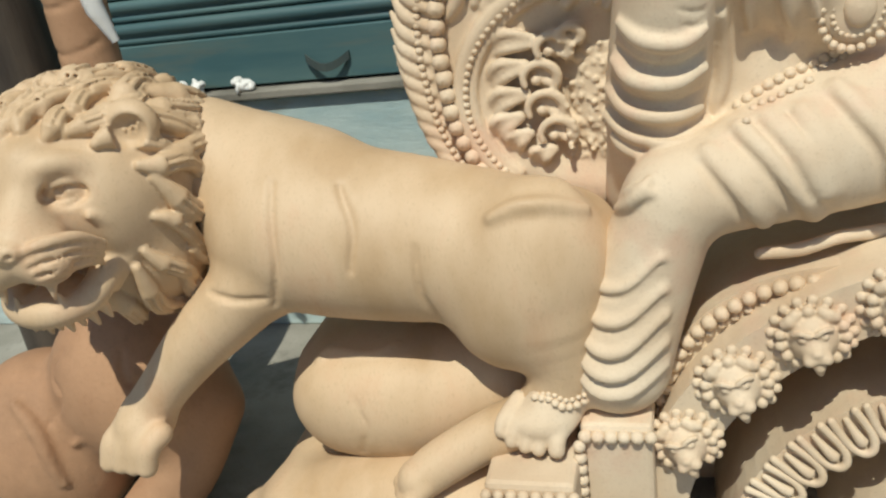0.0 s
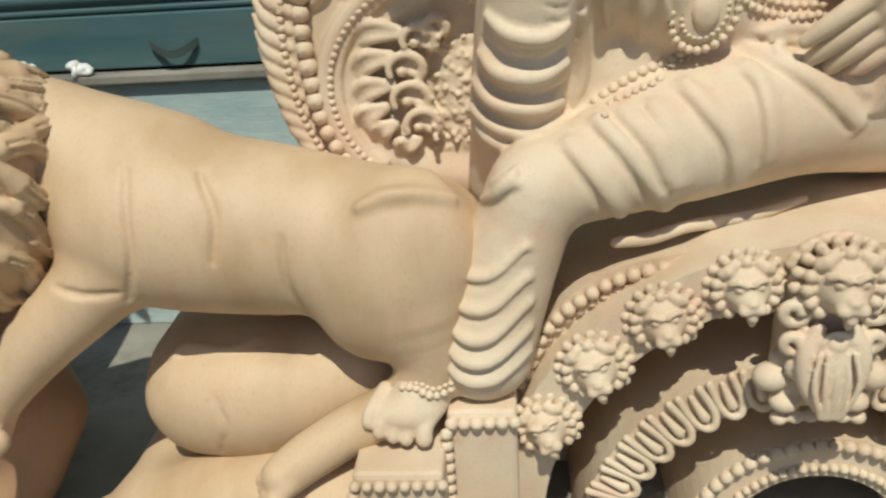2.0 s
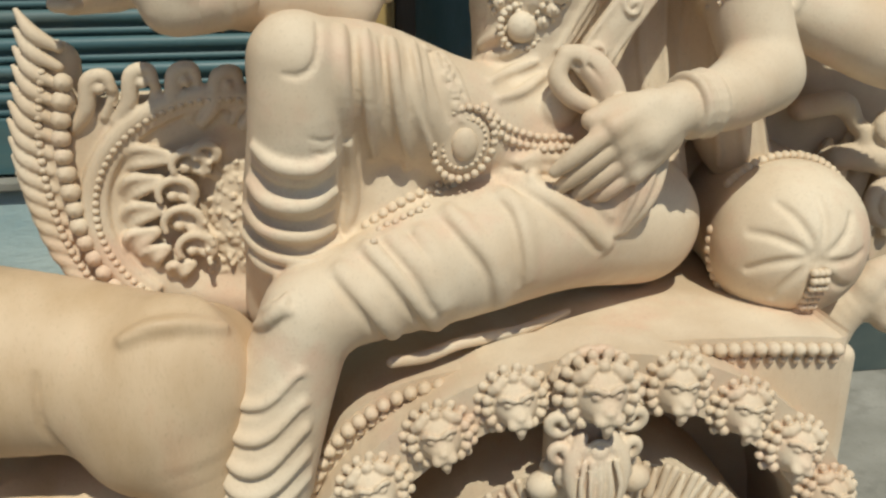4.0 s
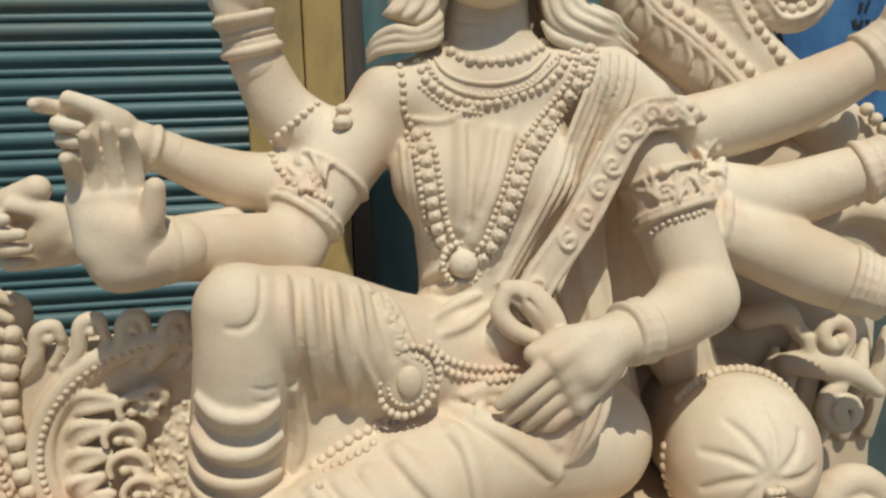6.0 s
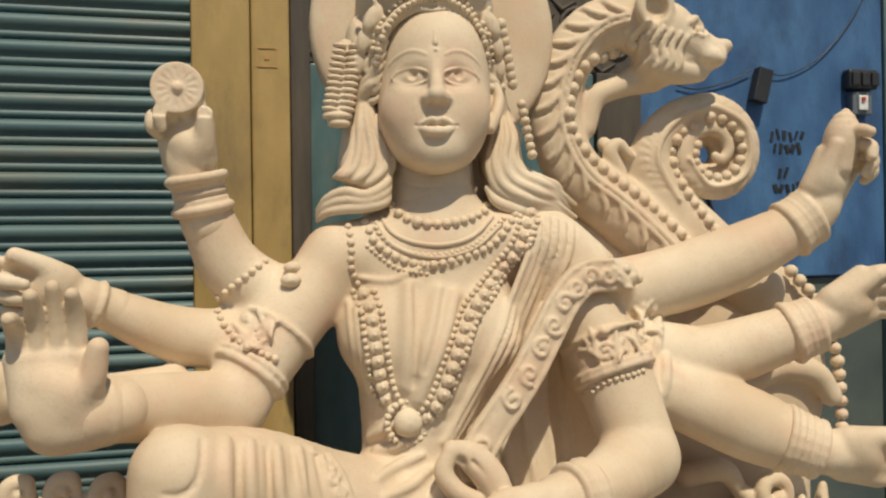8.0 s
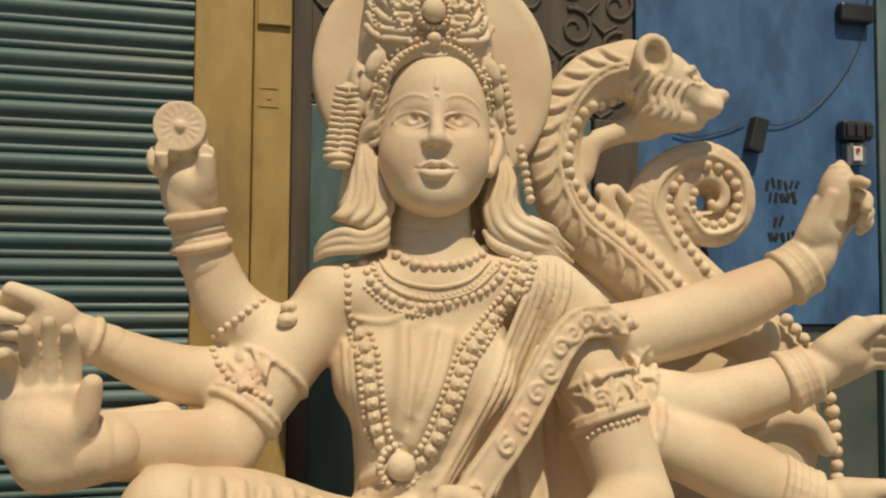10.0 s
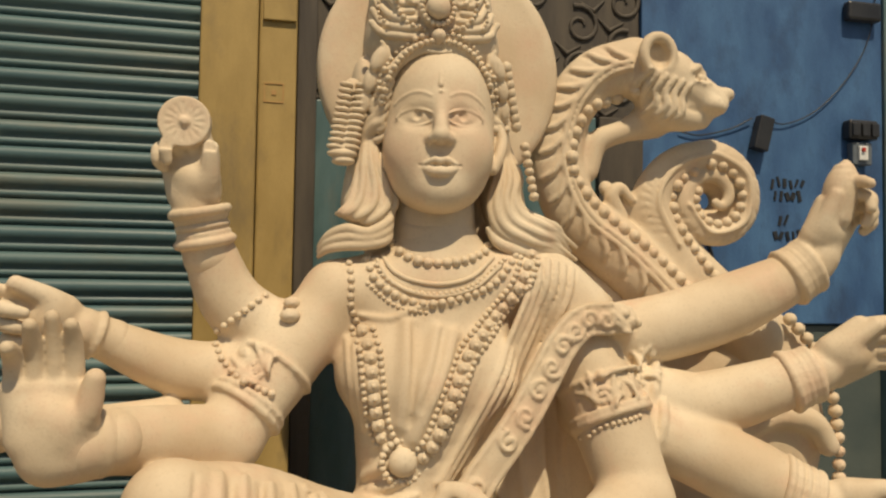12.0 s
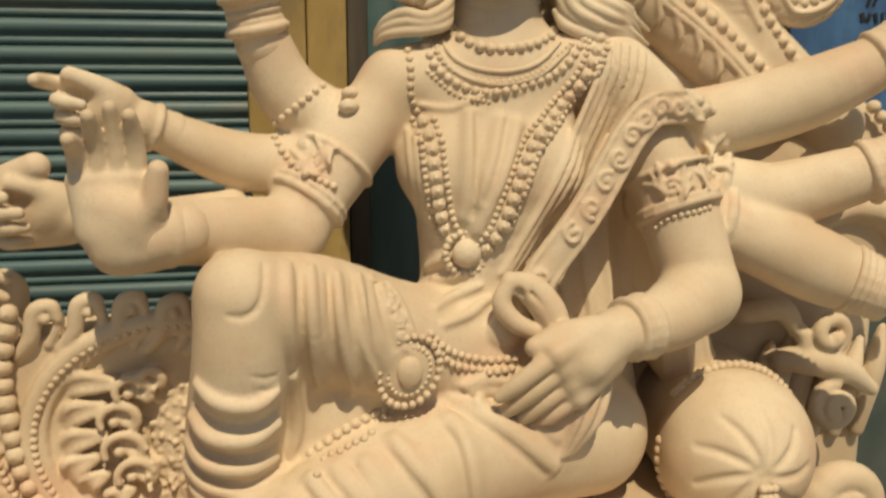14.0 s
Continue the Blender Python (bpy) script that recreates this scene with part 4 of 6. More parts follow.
    for dx in (-0.03, 0.0, 0.03):
        c.ridge([(0.83 + dx, 0.80), (0.80 + dx * 0.8, 0.72), (0.765 + dx * 0.4, 0.65)], 0.008, 0.008, 0.003)
    h.add(*c.skin())

    # hands, finer
    def fine(lo, hi, make, step=0.004):
        g = Clay(lo, hi, step)
        make(g)
        h.add(*g.skin())

    def open_palm(g):
        hand(g, (-0.072, 1.375, 1.110), (-0.02, -0.04, 1), (1, 0.1, 0.02), (0, -1, 0.1), 1.27, (6, 4, 7, 12), (0.55, 0.95), 2.4)
        g.tube([(0.03, 1.42, 1.13), (-0.035, 1.40, 1.12), (-0.065, 1.38, 1.14)], [0.056, 0.058, 0.052], 0.03)
    fine((-0.24, 1.22, 1.02), (0.12, 1.52, 1.46), open_palm)

    def disc_hand(g):
        g.tube([(0.18, 1.665, 1.47), (0.162, 1.655, 1.53), (0.15, 1.645, 1.58)], [0.054, 0.048, 0.044], 0.01)
        hand(g, (0.150, 1.645, 1.565), (-0.12, -0.1, 1), (0.9, -0.35, 0), (-0.45, -0.9, 0), 1.15, (18, 40, 55, 70), (0.3, 1.0))
        for i, (z, x) in enumerate(((1.500, 0.172), (1.516, 0.169), (1.532, 0.166), (1.548, 0.163), (1.562, 0.160))):
            ring(g, (x, 1.658 - 0.004 * i, z), (-0.2, -0.1, 1), 0.056 if i in (0, 4) else 0.050, 0.010 if i in (0, 4) else 0.007)
        g.tube([(0.127, 1.583, 1.738), (0.129, 1.60, 1.738)], 0.052, 0.004)
        g.slab((0.07, 1.52, 1.68), (0.19, 1.578, 1.80), 0.002, 0.002, cut=True)
        g.ell((0.128, 1.578, 1.738), (0.011, 0.008, 0.011), 0.002)
        for a in range(0, 360, 24):
            u, v = math.cos(radians(a)), math.sin(radians(a))
            g.tube([(0.128 + 0.018 * u, 1.577, 1.738 + 0.018 * v), (0.128 + 0.038 * u, 1.577, 1.738 + 0.038 * v)], 0.0028, 0.002, cut=True)
    fine((0.02, 1.50, 1.42), (0.27, 1.76, 1.83), disc_hand, 0.0034)

    def rear_hand(g):
        g.tube([(-0.0, 1.61, 1.295), (-0.05, 1.585, 1.318)], [0.044, 0.038], 0.01)
        hand(g, (-0.05, 1.58, 1.318), (-1, -0.25, 0.22), (0.1, -0.1, 1), (0.1, -1, 0.0), 1.15, (22, 50, 58, 64), (0.3, 1.0), 1.1)
        ring(g, (-0.030, 1.594, 1.308), (-1, -0.4, 0.4), 0.044, 0.007)
    fine((-0.26, 1.40, 1.20), (0.04, 1.70, 1.46), rear_hand)

    def low_hand(g):
        g.tube([(-0.10, 1.55, 1.135), (-0.15, 1.52, 1.15)], [0.05, 0.046], 0.01)
        hand(g, (-0.15, 1.52, 1.15), (-1, -0.2, 0.05), (0.1, -0.1, 1), (0.1, -1, 0.0), 1.15, (40, 50, 55, 60), (0.3, 1.0), 1.1)
        g.tube([(-0.28, 1.49, 1.225), (-0.22, 1.48, 1.245)], [0.022, 0.026], 0.01)
    fine((-0.36, 1.34, 1.02), (-0.04, 1.66, 1.32), low_hand)

    def conch_hand(g):
        g.tube([(1.56, 1.645, 1.445), (1.60, 1.635, 1.468), (1.63, 1.625, 1.50)], [0.064, 0.056, 0.05], 0.01)
        for i in range(5):
            ring(g, (1.565 + 0.011 * i, 1.645 - 0.003 * i, 1.447 + 0.0075 * i), (0.8, -0.2, 0.5), 0.066 - 0.001 * i, 0.011 if i in (0, 4) else 0.008)
        hand(g, (1.622, 1.63, 1.495), (0.45, -0.1, 0.9), (-0.85, -0.3, 0.4), (0.3, -0.95, -0.1), 1.35, (30, 45, 55, 60), (0.2, 1.0))
        g.tube([(1.655, 1.585, 1.60), (1.665, 1.58, 1.665), (1.672, 1.578, 1.70), (1.675, 1.577, 1.725)], [0.036, 0.042, 0.028, 0.012], 0.004)
        for z, r in ((1.68, 0.038), (1.698, 0.031), (1.714, 0.022)):
            ring(g, (1.670, 1.578, z), (0.1, 0, 1), r * 0.75, 0.008)
    fine((1.46, 1.44, 1.34), (1.86, 1.80, 1.76), conch_hand)

    def mid_hand(g):
        g.tube([(1.53, 1.61, 1.195), (1.59, 1.59, 1.222)], [0.064, 0.05], 0.01)
        for i in range(5):
            ring(g, (1.535 + 0.013 * i, 1.608 - 0.004 * i, 1.196 + 0.005 * i), (0.9, -0.3, 0.35), 0.068 - 0.002 * i, 0.011 if i in (0, 4) else 0.008)
        hand(g, (1.60, 1.585, 1.225), (0.85, -0.2, 0.5), (-0.4, -0.2, 0.85), (0.3, -0.7, -0.6), 1.35, (25, 30, 35, 40), (0.2, 1.0))
    fine((1.43, 1.38, 1.08), (1.86, 1.72, 1.44), mid_hand)

    def out_hand(g):
        g.tube([(1.48, 1.535, 0.955), (1.54, 1.51, 0.935)], [0.066, 0.052], 0.01)
        for i in range(5):
            ring(g, (1.465 + 0.016 * i, 1.54 - 0.007 * i, 0.962 - 0.006 * i), (0.9, -0.35, -0.3), 0.072 - 0.0025 * i, 0.010 if i in (0, 4) else 0.008)
        hand(g, (1.55, 1.505, 0.93), (0.95, -0.25, -0.1), (0.1, -0.2, 0.95), (0.1, -0.9, -0.2), 1.3, (20, 25, 30, 35), (0.3, 1.0))
    fine((1.36, 1.30, 0.80), (1.84, 1.66, 1.10), out_hand)

    def waist_hand(g):
        g.tube([(0.96, 1.46, 0.905), (0.90, 1.44, 0.90), (0.86, 1.43, 0.895)], [0.062, 0.052, 0.05], 0.01)
        for i in range(4):
            ring(g, (0.935 - 0.013 * i, 1.455 - 0.006 * i, 0.902), (1, 0.4, 0.05), 0.062 - 0.001 * i, 0.010 if i in (0, 3) else 0.007)
        hand(g, (0.865, 1.425, 0.895), (-0.80, -0.28, -0.45), (-0.45, -0.15, 0.85), (-0.25, 0.75, -0.55), 1.45, (16, 20, 24, 28), (0.55, 0.9), 0.9)
        # lotus bud in the fist
        g.tube([(0.655, 1.475, 1.005), (0.692, 1.462, 0.990), (0.728, 1.455, 0.950), (0.75, 1.45, 0.905)], [0.018, 0.030, 0.034, 0.030], 0.008, flat=0.8)
        g.tube([(0.652, 1.470, 1.000), (0.636, 1.465, 0.962), (0.660, 1.455, 0.925), (0.705, 1.452, 0.900)], [0.016, 0.020, 0.020, 0.018], 0.006)
        g.tube([(0.668, 1.448, 0.985), (0.668, 1.440, 0.955), (0.70, 1.430, 0.925)], 0.010, 0.006, cut=True)
        g.tube([(0.690, 1.440, 0.985), (0.715, 1.425, 0.955), (0.735, 1.42, 0.92)], 0.004, 0.005, cut=True)
    fine((0.56, 1.26, 0.72), (1.02, 1.54, 1.08), waist_hand)

    head(h)
    # jewellery on the trunk
    def string(xz, step, r, lift=0.0, clay=c):
        h.beads(clay.on(spaced(xz, step), lift - 0.35 * r), r)
    string([(0.576, 1.506), (0.591, 1.482), (0.626, 1.466), (0.669, 1.463), (0.726, 1.472), (0.777, 1.491), (0.794, 1.506)], 0.0205, 0.0118, 0.004)
    string([(0.524, 1.481), (0.544, 1.436), (0.598, 1.403), (0.670, 1.397), (0.749, 1.420), (0.822, 1.475)], 0.013, 0.0068, 0.002)
    string([(0.513, 1.469), (0.529, 1.424), (0.581, 1.388), (0.638, 1.375), (0.713, 1.389), (0.793, 1.421), (0.851, 1.485)], 0.020, 0.0105, 0.003)
    for row in ([(0.548, 1.480), (0.566, 1.446), (0.610, 1.424), (0.672, 1.418), (0.740, 1.436), (0.796, 1.480)], [(0.535, 1.470), (0.556, 1.428), (0.604, 1.400), (0.668, 1.392), (0.745, 1.412), (0.812, 1.462)]):
        h.add(*tube_mesh(c.on(spline(row, 6), 0.001), 0.0055, 8))
    string([(0.474, 1.478), (0.476, 1.417), (0.476, 1.369), (0.497, 1.322)], 0.017, 0.0092, 0.003)
    string([(0.511, 1.417), (0.570, 1.370), (0.633, 1.356)], 0.012, 0.0055, 0.002)
    for row, r in (([(0.501, 1.315), (0.510, 1.277), (0.513, 1.233), (0.520, 1.175), (0.532, 1.115), (0.550, 1.075)], 0.019), ([(0.888, 1.488), (0.845, 1.402), (0.779, 1.334), (0.723, 1.277), (0.693, 1.221), (0.666, 1.160), (0.645, 1.102), (0.619, 1.062)], 0.019)):
        for p in c.on(spaced(row, 0.0285), 0.002):
            h.ball(p, (0.0150, 0.008, 0.0150), rings=6, segs=12)
            h.ball((p[0], p[1] - 0.007, p[2]), (0.0062, 0.005, 0.0062))
        mid_row = spaced(row, 0.0145)
        for s in (-1, 1):
            h.beads(c.on([(p[0] + s * 0.0205, p[1] + 0.006) for p in mid_row], 0.0), 0.0078)
    string([(0.896, 1.486), (0.860, 1.402), (0.796, 1.324), (0.736, 1.265)], 0.016, 0.0085, 0.004)
    nx, nz = [(0.578, 1.052)][0]
    ny = c.front([(nx, nz)])[0]
    h.ball((nx, ny - 0.004, nz), (0.031, 0.022, 0.031), rings=8, segs=16)
    h.beads([(nx + 0.043 * math.cos(a), ny + 0.002, nz + 0.043 * math.sin(a)) for a in np.linspace(0, 2 * math.pi, 21)[:-1]], 0.0085)
    h.ball((bx, by - 0.012, bz), (0.026, 0.014, 0.033), rings=8, segs=16)
    for rr, b in ((0.040, 0.006), (0.058, 0.0085)):
        h.beads([(bx + rr * math.cos(a) + 0.35 * rr * math.sin(a) * 0.5, by - 0.006, bz + rr * 1.18 * math.sin(a)) for a in np.linspace(0, 2 * math.pi, 25)[:-1]], b)
    for k in (0, 1):
        string([(0.486, 0.915), (0.526, 0.874), (0.600, 0.843), (0.670, 0.838)] if k == 0 else [(0.487, 0.899), (0.530, 0.849), (0.598, 0.823), (0.660, 0.822)], 0.017, 0.0095, 0.004)
    string([(0.447, 0.790), (0.394, 0.757), (0.338, 0.741), (0.293, 0.721), (0.250, 0.694)], 0.021, 0.0115, 0.003)
    string([(0.428, 0.758), (0.363, 0.733), (0.301, 0.712), (0.258, 0.692)], 0.016, 0.008, 0.003)
    string([(0.509, 1.500), (0.453, 1.478), (0.395, 1.452), (0.366, 1.428)], 0.016, 0.009, 0.003)
    for p, r in zip(c.on([(0.362, 1.433), (0.356, 1.404), (0.353, 1.374), (0.348, 1.348)], 0.008), (0.017, 0.02, 0.022, 0.022)):
        h.ball(p, (r * 1.1, r, r * 0.8), rings=6, segs=10)
    string([(0.343, 1.415), (0.293, 1.385), (0.247, 1.350), (0.202, 1.313)], 0.017, 0.009, 0.003)
    string([(0.192, 1.299), (0.216, 1.253), (0.255, 1.220), (0.311, 1.193)], 0.015, 0.0085, 0.003)
    string([(0.993, 1.078), (1.024, 1.114), (1.106, 1.135)], 0.014, 0.007, 0.003)
    string([(-0.150, 0.230), (-0.144, 0.196), (-0.108, 0.194), (-0.074, 0.177), (-0.043, 0.181)], 0.014, 0.009, 0.004)
    string([(-0.144, 0.241), (-0.138, 0.201), (-0.103, 0.203), (-0.072, 0.190), (-0.042, 0.196)], 0.012, 0.006, 0.003)
    # halo behind the crown
    n = 72
    hv, hf = [], []
    for j, (r, y) in enumerate(((0.0, 1.800), (0.27, 1.800), (0.292, 1.802), (0.302, 1.812), (0.302, 1.838), (0.0, 1.842))):
        hv += [(0.714 + max(r, 0.001) * math.cos(2 * math.pi * i / n), y, 1.940 + max(r, 0.001) * math.sin(2 * math.pi * i / n)) for i in range(n)]
    for j in range(5):
        hf += [(j * n + i, j * n + (i + 1) % n, (j + 1) * n + (i + 1) % n, (j + 1) * n + i) for i in range(n)]
    h.add(hv, hf)
    h.add(*tube_mesh([(0.70, 1.84, 1.50), (0.70, 1.85, 1.75)], 0.05))
    ob = h.build("goddess_statue", CLAY)
    return tagged(ob, "seated many-armed clay statue in a draped robe, on the throne", "statue")


def tube_mesh(pts, r, segs=10):
    p = np.array(pts, float)
    rr = np.full(len(p), r) if np.isscalar(r) else np.array(r)
    v, f = [], []
    for i, q in enumerate(p):
        t = unit(p[min(i + 1, len(p) - 1)] - p[max(i - 1, 0)])
        a = unit(np.cross(t, (0.31, 0.9, 0.28)))
        b = np.cross(t, a)
        v += [q + rr[i] * (math.cos(2 * math.pi * j / segs) * a + math.sin(2 * math.pi * j / segs) * b) for j in range(segs)]
    for i in range(len(p) - 1):
        f += [(i * segs + j, i * segs + (j + 1) % segs, (i + 1) * segs + (j + 1) % segs, (i + 1) * segs + j) for j in range(segs)]
    return np.array(v), np.array(f)


goddess()


def transom_carving():
    """Scrolls in low relief on the dark panel."""
    h = Heap()
    rnd = random.Random(21)
    for i in range(7):
        for j in range(4):
            x, z, r = 0.56 + 0.155 * i + rnd.uniform(-0.01, 0.01), 2.09 + 0.15 * j + 0.06 * (i % 2), rnd.uniform(0.055, 0.072)
            turn = 1 if (i + j) % 2 else -1
            p = [(x + turn * r * (1 - 0.8 * u) * math.cos(1.2 + 8 * u), 2.449, z + r * (1 - 0.8 * u) * math.sin(1.2 + 8 * u)) for u in np.linspace(0, 1, 20)]
            h.add(*tube_mesh(p, np.linspace(0.010, 0.006, 20), 6))
            h.add(*tube_mesh([(x, 2.449, z - r), (x + turn * 0.05, 2.447, z - r - 0.03), (x + turn * 0.09, 2.449, z - r + 0.01)], [0.004, 0.010, 0.004], 6))
    h.build("carving", DARKWOOD, transom)


transom_carving()


# ---- lion ----
def lion():
    h = Heap()
    c = Clay((-1.36, 1.0, -0.16), (0.05, 1.62, 0.98), 0.0058)
    c.tube([(-0.70, 1.40, 0.545), (-0.62, 1.36, 0.515), (-0.42, 1.37, 0.475), (-0.22, 1.36, 0.455), (-0.08, 1.38, 0.44)], [0.165, 0.182, 0.175, 0.15, 0.12], 0.03)
    c.ell((-0.70, 1.32, 0.49), (0.075, 0.11, 0.14), 0.05)
    c.tube([(-0.84, 1.40, 0.64), (-0.74, 1.41, 0.60), (-0.62, 1.41, 0.56)], [0.150, 0.150, 0.15], 0.05)
    c.ell((-0.150, 1.30, 0.415), (0.165, 0.13, 0.205), 0.035, (0, 18, 0))
    c.tube([(-0.10, 1.29, 0.33), (-0.085, 1.28, 0.22), (-0.13, 1.26, 0.135), (-0.25, 1.225, 0.085), (-0.34, 1.195, 0.040), (-0.39, 1.17, 0.012)], [0.10, 0.075, 0.060, 0.052, 0.050, 0.046], 0.03)
    for i in range(4):
        c.tube([(-0.37 - 0.012 * i, 1.145 + 0.022 * i, 0.012), (-0.41 - 0.010 * i, 1.120 + 0.024 * i, -0.018)], [0.02, 0.019], 0.008)
    c.tube([(-0.72, 1.26, 0.42), (-0.85, 1.22, 0.31), (-0.95, 1.20, 0.21), (-1.0, 1.19, 0.15)], [0.085, 0.068, 0.056, 0.058], 0.03)
    c.ell((-1.01, 1.17, 0.13), (0.062, 0.07, 0.06), 0.02)
    for i in range(4):
        x = -1.065 + 0.034 * i
        c.tube([(x + 0.02, 1.16 - 0.010 * i, 0.135), (x, 1.125 - 0.006 * i, 0.115), (x - 0.012, 1.108 - 0.004 * i, 0.070)], [0.026, 0.025, 0.022], 0.010)
    c.tube([(-0.075, 1.310, 0.571), (-0.110, 1.290, 0.567), (-0.146, 1.280, 0.561), (-0.169, 1.285, 0.551)], [0.024, 0.024, 0.020, 0.010], 0.03)
    c.ridge([(-0.185, 0.572), (-0.13, 0.590), (-0.07, 0.584), (-0.01, 0.556)], 0.013, 0.02, 0.004)
    # belly creases
    for row in ([(-0.609, 0.678), (-0.603, 0.600), (-0.606, 0.504), (-0.644, 0.403)], [(-0.479, 0.632), (-0.448, 0.567), (-0.459, 0.485)], [(-0.331, 0.520), (-0.332, 0.429), (-0.315, 0.346)]):
        c.ridge(row, 0.007, 0.010, -0.001, cut=True)
    c.ridge([(-0.772, 0.446), (-0.709, 0.432), (-0.655, 0.426)], 0.008, 0.008, 0.0, cut=True)
    h.add(*c.skin())
    # head and mane, modelled level round the point between the eyes, looking along -y
    g = Clay((-0.36, -0.26, -0.36), (0.36, 0.56, 0.34), 0.0046)
    mc, mr = np.array((0.035, 0.240, -0.030)), np.array((0.235, 0.25, 0.178))
    g.ell(mc, mr, 0.03)
    g.ell((0.06, 0.24, -0.15), (0.20, 0.20, 0.20), 0.05)
    # skull, brow, cheeks and muzzle
    g.ell((0, 0.110, 0.005), (0.135, 0.125, 0.118), 0.03)
    g.tube([(0, 0.020, 0.05), (0, -0.015, 0.0), (0, -0.070, -0.055)], [0.052, 0.048, 0.050], 0.04)
    g.ell((0, -0.060, -0.080), (0.078, 0.070, 0.052), 0.03)
    for s in (-1, 1):
        g.ell((s * 0.112, 0.085, -0.055), (0.055, 0.075, 0.095), 0.05)
        g.ell((s * 0.046, -0.082, -0.098), (0.048, 0.046, 0.042), 0.02)
        g.tube([(s * 0.018, -0.018, 0.034), (s * 0.052, -0.006, 0.056), (s * 0.095, 0.022, 0.044), (s * 0.126, 0.048, 0.010)], [0.014, 0.021, 0.020, 0.011], 0.016)
        g.ell((s * 0.072, -0.008, 0.000), (0.044, 0.026, 0.022), 0.014, (0, s * 6, s * 24), cut=True)
        g.ell((s * 0.071, 0.020, 0.000), (0.034, 0.022, 0.019), 0.003, (0, 0, s * 26))
        g.tube([(s * 0.034, -0.002, -0.008), (s * 0.054, -0.006, 0.018), (s * 0.082, 0.002, 0.021), (s * 0.112, 0.028, 0.004)], [0.004, 0.007, 0.007, 0.004], 0.004)
        g.tube([(s * 0.034, -0.002, -0.011), (s * 0.054, -0.004, -0.019), (s * 0.082, 0.006, -0.016), (s * 0.112, 0.028, 0.000)], [0.004, 0.006, 0.006, 0.003], 0.004)
        g.ell((s * 0.066, -0.005, 0.002), (0.0100, 0.007, 0.0100), 0.002, cut=True)
        # snarl folds that fan from the nose to the corner of the mouth
        for i in range(4):
            o = 0.018 * i
            g.tube([(s * (0.026 + 0.30 * o), -0.118 + 0.1 * o, -0.062 - o), (s * 0.060, -0.112 + 0.1 * o, -0.054 - 1.1 * o), (s * (0.098 - 0.2 * o), -0.062 + 0.1 * o, -0.064 - o), (s * (0.118 - 0.3 * o), -0.008, -0.100 - 0.7 * o)],
                   [0.008, 0.0125, 0.012, 0.007], 0.004)
            g.tube([(s * (0.034 + 0.30 * o), -0.130 + 0.1 * o, -0.071 - o), (s * 0.064, -0.121 + 0.1 * o, -0.064 - 1.1 * o), (s * (0.102 - 0.2 * o), -0.068 + 0.1 * o, -0.074 - o), (s * (0.120 - 0.3 * o), -0.014, -0.108 - 0.7 * o)], 0.0052, 0.003, cut=True)
        g.tube([(s * 0.110, -0.012, -0.045), (s * 0.135, 0.040, -0.085), (s * 0.128, 0.055, -0.150), (s * 0.100, 0.02, -0.205)], [0.007, 0.012, 0.012, 0.008], 0.015)
    g.ell((0, -0.124, -0.056), (0.034, 0.022, 0.020), 0.010)
    for s in (-1, 1):
        g.ell((s * 0.015, -0.142, -0.060), (0.007, 0.008, 0.006), 0.003, cut=True)
    # open mouth: hollow, jaw, tongue and teeth
    g.ell((0, -0.045, -0.158), (0.090, 0.105, 0.040), 0.010, (8, 0, 0), cut=True)
    g.tube([(-0.092, 0.025, -0.170), (-0.066, -0.040, -0.200), (0, -0.072, -0.206), (0.066, -0.040, -0.200), (0.092, 0.025, -0.170)], [0.032, 0.028, 0.028, 0.028, 0.032], 0.015)
    g.ell((0, -0.010, -0.190), (0.052, 0.070, 0.022), 0.01)
    for s in (-1, 1):
        g.tube([(s * 0.048, -0.098, -0.128), (s * 0.046, -0.100, -0.165)], [0.012, 0.003], 0.004)
        g.tube([(s * 0.042, -0.074, -0.188), (s * 0.041, -0.080, -0.160)], [0.010, 0.003], 0.004)
    for i in range(9):
        x = 0.078 * (i / 4 - 1)
        g.tube([(x, -0.055 + 6 * x * x, -0.215), (x * 1.1, -0.040 + 6 * x * x, -0.255 - 0.006 * (i % 2))], [0.014, 0.005], 0.004)
    # mane: overlapping rows of wavy, grooved locks swept back from the face
    rnd = random.Random(11)
    bare, mid = g.d.copy(), np.array((0.0, 0.17, -0.01))
    reach = np.arange(0.06, 0.42, 0.003)

    def over(th, ph, lift):
        d = np.array((math.sin(th) * math.cos(ph), -math.cos(th), math.sin(th) * math.sin(ph)))
        at = np.clip(np.round((mid + reach[:, None] * d - g.lo) / g.h).astype(int), 0, g.n - 1)
        inside = bare[at[:, 0], at[:, 1], at[:, 2]] < 0
        r = reach[np.argmin(inside)] if not inside.all() else 0.3
        return mid + d * (r + lift)

